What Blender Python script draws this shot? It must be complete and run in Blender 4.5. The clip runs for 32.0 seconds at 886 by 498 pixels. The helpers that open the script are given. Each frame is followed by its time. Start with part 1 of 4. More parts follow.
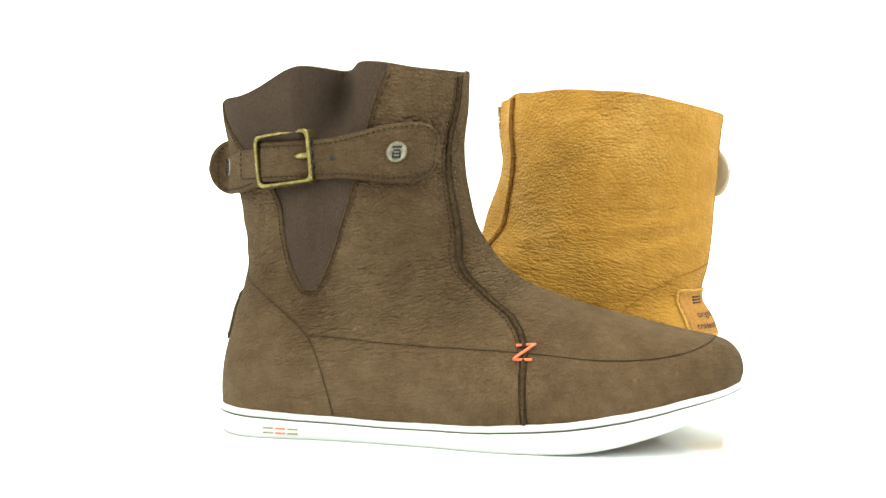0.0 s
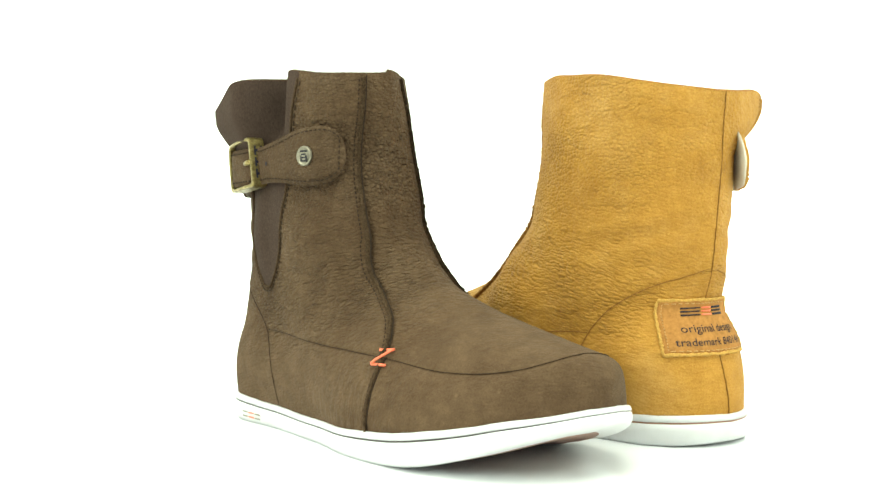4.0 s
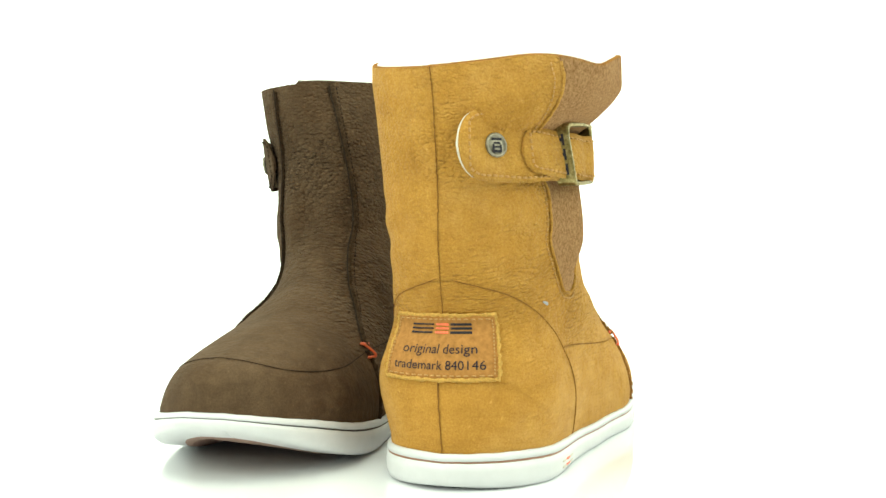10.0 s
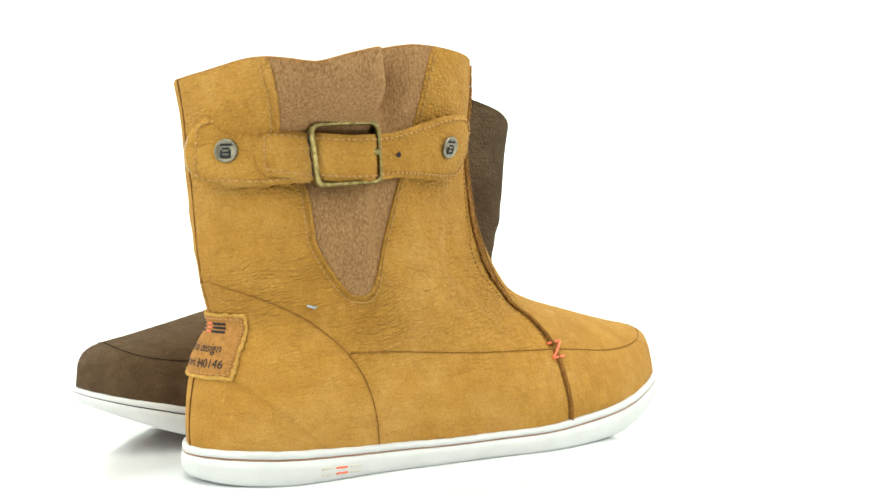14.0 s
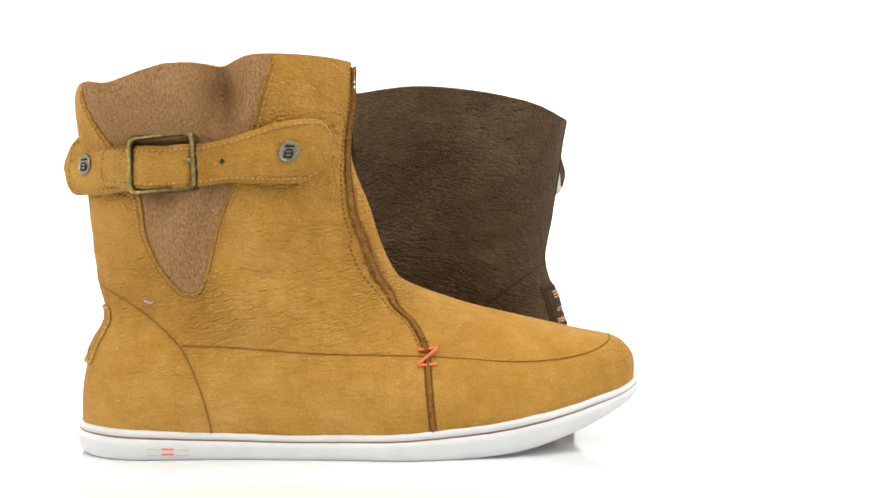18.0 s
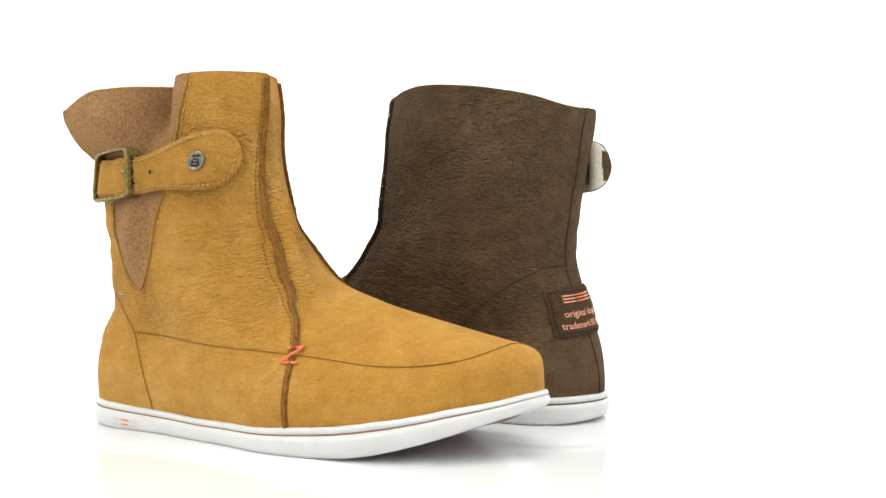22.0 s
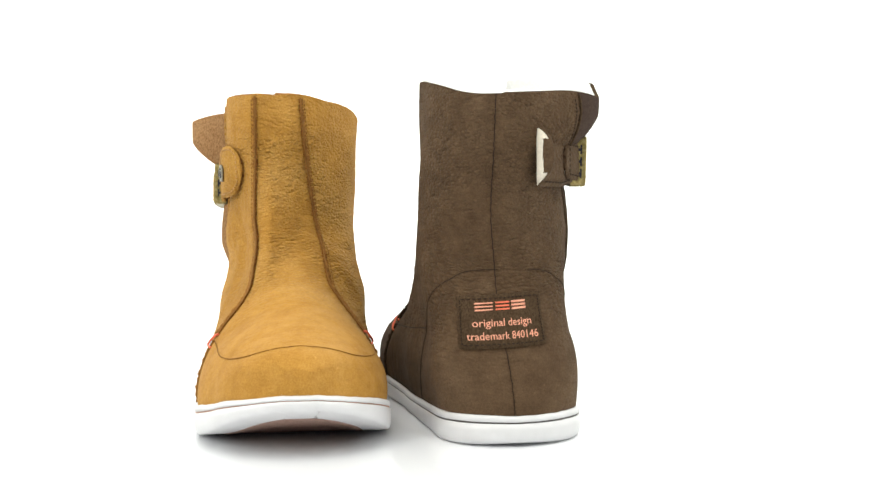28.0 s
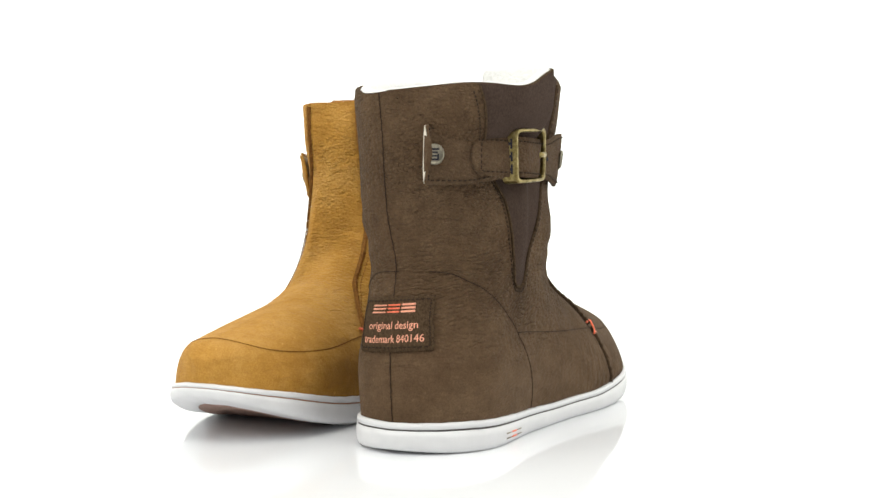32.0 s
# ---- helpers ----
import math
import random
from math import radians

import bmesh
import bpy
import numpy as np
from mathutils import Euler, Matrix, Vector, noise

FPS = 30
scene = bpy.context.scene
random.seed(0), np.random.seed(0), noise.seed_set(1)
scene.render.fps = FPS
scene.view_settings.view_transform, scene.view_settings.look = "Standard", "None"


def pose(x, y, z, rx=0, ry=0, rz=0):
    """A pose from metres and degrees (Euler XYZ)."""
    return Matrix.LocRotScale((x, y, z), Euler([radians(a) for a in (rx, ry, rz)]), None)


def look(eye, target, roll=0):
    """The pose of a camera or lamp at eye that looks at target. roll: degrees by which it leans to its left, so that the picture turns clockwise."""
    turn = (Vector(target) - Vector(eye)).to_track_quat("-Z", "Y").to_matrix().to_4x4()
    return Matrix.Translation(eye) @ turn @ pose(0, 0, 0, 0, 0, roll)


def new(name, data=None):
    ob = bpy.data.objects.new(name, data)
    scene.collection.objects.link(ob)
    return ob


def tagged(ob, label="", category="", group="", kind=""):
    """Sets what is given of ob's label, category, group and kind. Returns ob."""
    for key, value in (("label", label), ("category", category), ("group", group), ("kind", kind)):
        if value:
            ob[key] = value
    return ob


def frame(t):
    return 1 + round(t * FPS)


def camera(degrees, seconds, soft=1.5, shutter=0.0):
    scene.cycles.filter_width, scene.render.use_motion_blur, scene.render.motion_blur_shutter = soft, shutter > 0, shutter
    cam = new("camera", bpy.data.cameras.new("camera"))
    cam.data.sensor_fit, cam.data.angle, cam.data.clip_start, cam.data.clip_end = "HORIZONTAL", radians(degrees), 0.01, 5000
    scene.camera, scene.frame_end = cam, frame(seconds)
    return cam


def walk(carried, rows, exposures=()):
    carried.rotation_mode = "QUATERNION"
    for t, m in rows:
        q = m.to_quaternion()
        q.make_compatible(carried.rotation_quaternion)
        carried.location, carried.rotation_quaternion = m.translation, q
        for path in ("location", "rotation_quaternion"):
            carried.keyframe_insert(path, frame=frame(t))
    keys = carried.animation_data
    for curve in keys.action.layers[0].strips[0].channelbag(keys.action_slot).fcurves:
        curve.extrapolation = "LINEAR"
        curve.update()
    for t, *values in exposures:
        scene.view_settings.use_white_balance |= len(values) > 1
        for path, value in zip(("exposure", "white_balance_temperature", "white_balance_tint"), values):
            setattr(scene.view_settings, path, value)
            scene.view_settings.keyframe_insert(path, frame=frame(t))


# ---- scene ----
cam = camera(44.78, 32.0)
# the camera stands still; the boots turn on a turntable under it
EYE = pose(0, -0.5971, 0.1002, 90 - 0.665, 0.715, -1.576)
# the clip's camera adapts: brighter and greener while the dark boot is near, darker while the tan one is
LIGHTNESS = [(0, 0.42, 7050, -8), (3, 0.41, 7050, -10), (6, 0.32, 7080, -18), (7, 0.23, 7100, -17), (9, 0.07, 7100, -14),
             (12, 0.06, 7050, -9), (15, -0.08, 6850, 0), (17, -0.22, 6850, 5), (20, -0.3, 6900, 5),
             (22, -0.24, 6900, 5), (25, -0.13, 6850, 5), (28, -0.12, 6800, 5), (32, -0.3, 6800, 6)]
walk(cam, [(0, EYE), (32, EYE)], LIGHTNESS)

# ---------------------------------------------------------------- light
world = bpy.data.worlds.new("studio")
scene.world = world
world.use_nodes = True
world.node_tree.nodes["Background"].inputs[0].default_value = (0.96, 0.98, 1.0, 1)
world.node_tree.nodes["Background"].inputs[1].default_value = 0.42


def softbox(name, eye, target, w, h, watts):
    lamp = bpy.data.lights.new(name, "AREA")
    lamp.shape, lamp.size, lamp.size_y, lamp.energy = "RECTANGLE", w, h, watts
    ob = new(name, lamp)
    ob.matrix_world = look(eye, target)
    return ob


softbox("softbox_top", (0, -0.25, 1.35), (0, 0, 0), 1.3, 1.1, 19)
softbox("softbox_side", (-1.0, -1.0, 0.85), (0, 0, 0.08), 0.7, 0.9, 11.5)
softbox("softbox_side", (1.0, -1.0, 0.85), (0, 0, 0.08), 0.7, 0.9, 8)


# ---------------------------------------------------------------- materials
def material(name, rough=0.7, metal=0.0):
    m = bpy.data.materials.new(name)
    m.use_nodes = True
    b = m.node_tree.nodes["Principled BSDF"]
    b.inputs["Roughness"].default_value = rough
    b.inputs["Metallic"].default_value = metal
    return m, m.node_tree, b


def node(t, kind, x=None, **kw):
    n = t.nodes.new(kind)
    for k, v in kw.items():
        n.inputs[k].default_value = v
    return n


def coords(t):
    return t.nodes.new("ShaderNodeTexCoord").outputs["Object"]


def ramp(t, fac, stops):
    r = t.nodes.new("ShaderNodeValToRGB")
    while len(r.color_ramp.elements) < len(stops):
        r.color_ramp.elements.new(0.5)
    for e, (p, c) in zip(r.color_ramp.elements, stops):
        e.position, e.color = p, (*c, 1)
    t.links.new(fac, r.inputs[0])
    return r.outputs[0]


def noise_tex(t, vec, scale, detail=4.0, rough=0.55, dist=0.0):
    n = node(t, "ShaderNodeTexNoise", Scale=scale, Detail=detail, Roughness=rough, Distortion=dist)
    t.links.new(vec, n.inputs["Vector"])
    return n.outputs["Fac"]


def mathn(t, op, a, b):
    n = t.nodes.new("ShaderNodeMath")
    n.operation = op
    for i, v in enumerate((a, b)):
        if isinstance(v, (int, float)):
            n.inputs[i].default_value = v
        else:
            t.links.new(v, n.inputs[i])
    return n.outputs[0]


def mixc(t, fac, a, b, mode="MIX"):
    n = t.nodes.new("ShaderNodeMix")
    n.data_type, n.blend_type = "RGBA", mode
    for i, v in ((0, fac), (6, a), (7, b)):
        if isinstance(v, (int, float)):
            n.inputs[i].default_value = v
        elif isinstance(v, tuple):
            n.inputs[i].default_value = (*v, 1)
        else:
            t.links.new(v, n.inputs[i])
    return n.outputs[2]


def bump(t, b, height, strength, dist, after=None):
    n = node(t, "ShaderNodeBump", Strength=strength, Distance=dist)
    t.links.new(height, n.inputs["Height"])
    if after:
        t.links.new(after, n.inputs["Normal"])
    t.links.new(n.outputs[0], b.inputs["Normal"])
    return n.outputs[0]


def vec_warp(t, vec, scale, amount):
    nz = node(t, "ShaderNodeTexNoise", Scale=scale, Detail=3.0)
    t.links.new(vec, nz.inputs["Vector"])
    c = t.nodes.new("ShaderNodeVectorMath")
    c.operation = "MULTIPLY_ADD"
    c.inputs[1].default_value = (amount,) * 3
    t.links.new(nz.outputs["Color"], c.inputs[0])
    t.links.new(vec, c.inputs[2])
    return c.outputs[0]


def stretched(t, vec, s, rot=(0, 0, 0)):
    m = node(t, "ShaderNodeMapping")
    m.inputs["Scale"].default_value = s
    m.inputs["Rotation"].default_value = rot
    t.links.new(vec, m.inputs["Vector"])
    return m.outputs[0]


def remap(t, v, a, c, lo=0.0, hi=1.0):
    n = node(t, "ShaderNodeMapRange")
    for k, x in (("From Min", a), ("From Max", c), ("To Min", lo), ("To Max", hi)):
        n.inputs[k].default_value = x
    t.links.new(v, n.inputs["Value"])
    return n.outputs[0]


def cells(t, vec, scale, edge):
    v = node(t, "ShaderNodeTexVoronoi", Scale=scale)
    v.feature = "DISTANCE_TO_EDGE"
    t.links.new(vec, v.inputs["Vector"])
    return remap(t, v.outputs["Distance"], 0.0, edge)


def pebbles(t, vec, scale):
    """Rounded grains with narrow valleys between them: 1 on a grain's crown, 0 in the valleys; and the valleys' lines."""
    v = node(t, "ShaderNodeTexVoronoi", Scale=scale)
    t.links.new(vec, v.inputs["Vector"])
    d = mathn(t, "MULTIPLY", v.outputs["Distance"], 1.35)
    dome = mathn(t, "MAXIMUM", mathn(t, "SUBTRACT", 1.0, mathn(t, "MULTIPLY", d, d)), 0.0)
    e = node(t, "ShaderNodeTexVoronoi", Scale=scale)
    e.feature = "DISTANCE_TO_EDGE"
    t.links.new(vec, e.inputs["Vector"])
    flat = remap(t, e.outputs["Distance"], 0.0, 0.28)
    return mathn(t, "ADD", mathn(t, "MULTIPLY", dome, 0.7), mathn(t, "MULTIPLY", flat, 0.3)), mathn(t, "POWER", mathn(t, "SUBTRACT", 1.0, flat), 1.6)


def blend(t, fac, a, c):
    n = t.nodes.new("ShaderNodeMix")
    for k, v in ((0, fac), (2, a), (3, c)):
        t.links.new(v, n.inputs[k])
    return n.outputs[0]


def leather(name, dark, mid, light, grain=1.0, deep=0.5, sheen=0.03, gloss=0.1):
    """Nubuck: round pebbles high on the shaft, wavy creases round the ankle, smooth on toe and heel, worn pale patches."""
    m, t, b = material(name, 0.85)
    co = coords(t)
    sep = t.nodes.new("ShaderNodeSeparateXYZ")
    t.links.new(co, sep.inputs[0])
    z = mathn(t, "ADD", sep.outputs["Z"], mathn(t, "MULTIPLY", mathn(t, "SUBTRACT", noise_tex(t, co, 22, 2, 0.5), 0.5), 0.05))
    shaft = mathn(t, "MULTIPLY", remap(t, sep.outputs["Z"], 0.035, 0.066, 0.2, 1.0), remap(t, sep.outputs["X"], 0.150, 0.190, 1.0, 0.3))
    patch = mathn(t, "MULTIPLY", remap(t, noise_tex(t, co, 26, 3, 0.55), 0.34, 0.60, 0.35, 1.0), mathn(t, "MULTIPLY", shaft, remap(t, sep.outputs["X"], 0.0, 0.05, 0.6, 1.0)))
    high = remap(t, z, 0.085, 0.125)
    # round grains
    soft_v = vec_warp(t, vec_warp(t, co, 45, 0.0035), 260, 0.0013)
    round_g, round_l = pebbles(t, stretched(t, soft_v, (0.85, 0.85, 1.25), (0.1, 0.15, 0.1)), 500)
    # long grains between wavy creases that climb towards the toe
    wav = stretched(t, vec_warp(t, vec_warp(t, co, 30, 0.009), 190, 0.0022), (1, 1, 1), (0, 0.22, 0))
    long_g, long_l = pebbles(t, stretched(t, wav, (0.45, 0.45, 1.35)), 520)
    grains = blend(t, high, long_g, round_g)
    valley_shade = mathn(t, "MULTIPLY", blend(t, high, long_l, round_l), patch)
    big = noise_tex(t, co, 20, 6, 0.62)
    worn = noise_tex(t, vec_warp(t, co, 60, 0.01), 44, 7, 0.7)
    fine = noise_tex(t, co, 1300, 3, 0.65)
    speck = noise_tex(t, co, 330, 2, 0.5)
    col = ramp(t, big, [(0.28, dark), (0.5, mid), (0.74, light)])
    col = mixc(t, mathn(t, "MULTIPLY", remap(t, worn, 0.50, 0.74), 0.5), col, light)
    col = mixc(t, mathn(t, "MULTIPLY", remap(t, speck, 0.68, 0.80), 0.4), col, tuple(min(1, c * 1.4) for c in light))
    mott = noise_tex(t, vec_warp(t, co, 200, 0.003), 130, 5, 0.65)
    col = mixc(t, 0.22, col, ramp(t, mott, [(0.32, (0.2,) * 3), (0.68, (0.8,) * 3)]), "SOFT_LIGHT")
    scuff = noise_tex(t, vec_warp(t, co, 300, 0.003), 24, 8, 0.75)
    col = mixc(t, mathn(t, "MULTIPLY", remap(t, scuff, 0.66, 0.73), 0.22), col, tuple(min(1, c * 1.2) for c in light))
    # shade between the grains painted into the colour, on top of the bump
    col = mixc(t, mathn(t, "MULTIPLY", valley_shade, deep * min(1, grain)), col, tuple(c * 0.5 for c in dark))
    col = mixc(t, 0.45, col, ramp(t, fine, [(0.3, (0.28,) * 3), (0.7, (0.76,) * 3)]), "SOFT_LIGHT")
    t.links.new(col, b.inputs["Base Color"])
    soft = noise_tex(t, stretched(t, vec_warp(t, co, 30, 0.01), (0.6, 0.6, 1.7)), 55, 3, 0.5)
    n0 = bump(t, b, soft, 0.9, 0.003)
    # rounded wrinkles where the shaft bends, in scattered patches
    rolls = noise_tex(t, stretched(t, vec_warp(t, vec_warp(t, co, 26, 0.012), 150, 0.003), (0.38, 0.38, 1.25), (0, 0.3, 0)), 330, 2, 0.5)
    where = mathn(t, "MULTIPLY", remap(t, noise_tex(t, co, 19, 2, 0.5), 0.40, 0.60, 0.1, 1.0), shaft)
    nc = bump(t, b, mathn(t, "MULTIPLY", rolls, where), 1.0, 0.0027 * grain, n0)
    # short slanting creases where the foot flexes beside the vamp seam
    flex = noise_tex(t, stretched(t, vec_warp(t, vec_warp(t, co, 30, 0.008), 160, 0.002), (1.5, 1.5, 0.45), (0, 0.45, 0)), 230, 2, 0.5)
    band = mathn(t, "MULTIPLY", remap(t, sep.outputs["X"], 0.118, 0.160), remap(t, sep.outputs["X"], 0.172, 0.222, 1.0, 0.0))
    band = mathn(t, "MULTIPLY", band, remap(t, sep.outputs["Z"], 0.034, 0.052, 1.0, 0.0))
    nc = bump(t, b, mathn(t, "MULTIPLY", flex, band), 1.0, 0.0022 * grain, nc)
    n1 = bump(t, b, mathn(t, "MULTIPLY", grains, patch), 1.0, 0.00145 * grain, nc)
    bump(t, b, fine, 0.5, 0.0004, n1)
    b.inputs["Specular IOR Level"].default_value = gloss
    b.inputs["Sheen Weight"].default_value = sheen
    b.inputs["Sheen Roughness"].default_value = 0.5
    return m


def suede(name, a, c, nap=0.55):
    """Napped suede: short streaky fibres, lighter where they catch the light."""
    m, t, b = material(name, 0.95)
    co = coords(t)
    f = noise_tex(t, stretched(t, co, (1, 1, 0.55), (0.5, 0.3, 0)), 1250, 4, 0.7, 0.4)
    g = noise_tex(t, co, 45, 5, 0.65)
    col = mixc(t, g, a, c)
    col = mixc(t, nap, col, ramp(t, f, [(0.34, (0.12,) * 3), (0.66, (0.92,) * 3)]), "SOFT_LIGHT")
    t.links.new(col, b.inputs["Base Color"])
    n = bump(t, b, noise_tex(t, co, 70, 4, 0.6), 0.4, 0.002)
    bump(t, b, f, 0.7, 0.0006, n)
    b.inputs["Specular IOR Level"].default_value = 0.06
    return m


def plain(name, c, rough=0.6, metal=0.0, var=0.12, scale=200, bmp=0.1):
    m, t, b = material(name, rough, metal)
    f = noise_tex(t, coords(t), scale, 4, 0.6)
    col = ramp(t, f, [(0.3, tuple(x * (1 - var) for x in c)), (0.7, tuple(min(1, x * (1 + var)) for x in c))])
    t.links.new(col, b.inputs["Base Color"])
    if bmp:
        bump(t, b, f, bmp, 0.0004)
    b.inputs["Specular IOR Level"].default_value = 0.5 if rough < 0.65 else 0.1
    return m


def fleece(name):
    m, t, b = material(name, 1.0)
    f = noise_tex(t, coords(t), 500, 5, 0.7)
    t.links.new(ramp(t, f, [(0.2, (0.82, 0.81, 0.79)), (0.6, (0.92, 0.915, 0.90))]), b.inputs["Base Color"])
    bump(t, b, f, 0.9, 0.002)
    return m


def brass(name):
    m, t, b = material(name, 0.32, 1.0)
    f = noise_tex(t, coords(t), 420, 5, 0.7)
    g = noise_tex(t, coords(t), 1500, 3, 0.6)
    t.links.new(ramp(t, f, [(0.35, (0.14, 0.105, 0.04)), (0.55, (0.27, 0.21, 0.085)), (0.75, (0.42, 0.35, 0.17))]), b.inputs["Base Color"])
    t.links.new(ramp(t, f, [(0.3, (0.6,) * 3), (0.7, (0.26,) * 3)]), b.inputs["Roughness"])
    bump(t, b, g, 0.2, 0.0003)
    return m


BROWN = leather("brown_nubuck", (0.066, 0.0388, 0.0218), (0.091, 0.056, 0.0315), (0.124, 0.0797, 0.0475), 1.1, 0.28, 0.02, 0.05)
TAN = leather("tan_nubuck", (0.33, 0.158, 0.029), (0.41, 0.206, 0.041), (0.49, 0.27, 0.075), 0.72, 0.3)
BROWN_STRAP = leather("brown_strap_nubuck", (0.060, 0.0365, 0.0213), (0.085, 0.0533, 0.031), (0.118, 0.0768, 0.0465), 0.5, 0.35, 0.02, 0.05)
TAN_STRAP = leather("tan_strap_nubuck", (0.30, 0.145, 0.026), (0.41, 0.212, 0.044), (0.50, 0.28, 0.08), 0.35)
BROWN_EDGE = suede("brown_raw_edge", (0.045, 0.028, 0.016), (0.075, 0.048, 0.028))
TAN_EDGE = suede("tan_raw_edge", (0.19, 0.078, 0.019), (0.34, 0.16, 0.046))
BROWN_STRETCH = suede("brown_stretch_suede", (0.047, 0.031, 0.024), (0.062, 0.042, 0.033), 0.3)
TAN_STRETCH = suede("tan_stretch_suede", (0.24, 0.128, 0.055), (0.33, 0.185, 0.088), 0.65)
SEAM_BROWN = plain("dark_brown_thread", (0.030, 0.019, 0.012), 0.8)
THREAD_BROWN = plain("brown_waxed_thread", (0.040, 0.026, 0.016), 0.75)
SEAM_TAN = plain("brown_thread", (0.21, 0.095, 0.024), 0.8)
THREAD_TAN = plain("sand_thread", (0.46, 0.26, 0.095), 0.7)
CORAL = plain("coral_cord", (0.85, 0.17, 0.08), 0.6)
RUBBER = plain("white_rubber", (0.625, 0.62, 0.63), 0.42, 0, 0.04, 90, 0.10)
OUTSOLE = plain("grey_brown_outsole", (0.30, 0.19, 0.155), 0.7, 0, 0.25, 500, 0.3)
LINE_DARK = plain("dark_line", (0.05, 0.04, 0.035), 0.6)
LINE_BROWN = plain("copper_line", (0.36, 0.17, 0.10), 0.6)
FLEECE = fleece("white_fleece")
BRASS = brass("antique_brass")
NICKEL = plain("aged_nickel", (0.24, 0.215, 0.165), 0.36, 1.0, 0.25, 600)
INK = plain("dark_ink", (0.03, 0.028, 0.035), 0.8)
FRAY = plain("frayed_tan", (0.50, 0.29, 0.075), 0.95, 0, 0.25, 900, 0.5)
LINT = plain("grey_lint", (0.40, 0.42, 0.46), 0.9)
PALE = plain("pale_suede_backing", (0.62, 0.57, 0.48), 0.95, 0, 0.1, 700, 0.4)


def floor_material():
    m, t, b = material("white_acrylic", 0.07)
    f = noise_tex(t, coords(t), 3, 4, 0.6)
    t.links.new(ramp(t, f, [(0.3, (0.795, 0.805, 0.84)), (0.7, (0.825, 0.835, 0.865))]), b.inputs["Base Color"])
    b.inputs["Specular IOR Level"].default_value = 0.5
    return m


# ---------------------------------------------------------------- helpers for meshes
def mesh_of(name, verts, faces, smooth=True):
    me = bpy.data.meshes.new(name)
    me.from_pydata([tuple(v) for v in verts], [], [tuple(f) for f in faces])
    me.update()
    if smooth:
        me.polygons.foreach_set("use_smooth", [True] * len(me.polygons))
    return me


def part(name, me, mat, parent, label=""):
    me.materials.append(mat)
    ob = new(name, me)
    ob.parent = parent
    if label:
        tagged(ob, label)
    return ob


def herm(xs, ys, x):
    """Smooth curve through a few stations."""
    xs, ys, x = np.asarray(xs, float), np.asarray(ys, float), np.asarray(x, float)
    d = np.diff(ys) / np.diff(xs)
    m = np.concatenate([[d[0]], (d[1:] + d[:-1]) / 2, [d[-1]]])
    m[1:-1][d[1:] * d[:-1] <= 0] = 0
    i = np.clip(np.searchsorted(xs, x, side="right") - 1, 0, len(xs) - 2)
    h = xs[i + 1] - xs[i]
    u = np.clip((x - xs[i]) / h, 0, 1)
    return ((1 + 2 * u) * (1 - u) ** 2 * ys[i] + u * (1 - u) ** 2 * h * m[i] + u * u * (3 - 2 * u) * ys[i + 1]
            + u * u * (u - 1) * h * m[i + 1])


def sstep(a, b, x):
    u = np.clip((np.asarray(x, float) - a) / (b - a), 0, 1)
    return u * u * (3 - 2 * u)


def arc(u):
    u = np.clip(u, 0, 1)
    return np.sqrt(1 - (1 - u) ** 2)


K = 0.000892      # one unit of the boot's plan, in metres


# ---------------------------------------------------------------- the boot's form (units, toe to +x, outer side to -y)
V = np.arange(13.0)
FX = [299, 301, 298, 289.5, 269, 238, 207, 177, 161, 152.5, 150.5, 152.5, 152]
FZ = [34, 41, 49, 56, 61, 69.5, 78.5, 92, 113, 140, 162, 186, 206]
RX = [-2.5, -2.8, -2.3, -1, 1, 4, 6.5, 9, 11, 10, 6.5, 2.5, -3]
RZ = [15, 22, 30, 39, 48, 58, 69, 82, 104, 128, 150, 170, 188]
RP = [5, 4, 3, 2.5, 2, 1.6, 1.3, 1.1, 1, 1, 1, 1, 1]
_v = np.linspace(1, 10, 200)
TOP_X, TOP_Z = np.append(herm(V, FX, _v), 100)[::-1], np.append(herm(V, FZ, _v), 560)[::-1]
_v = np.linspace(6, 12, 200)
FRONT_X, FRONT_Z = herm(V, FX, _v), herm(V, FZ, _v)
_v = np.linspace(0, 12, 300)
REAR_X, REAR_Z = herm(V, RX, _v), herm(V, RZ, _v)


def rear_x(z):
    return np.interp(z, REAR_Z, REAR_X)


def top_z(x):
    return np.interp(x, TOP_X, TOP_Z)


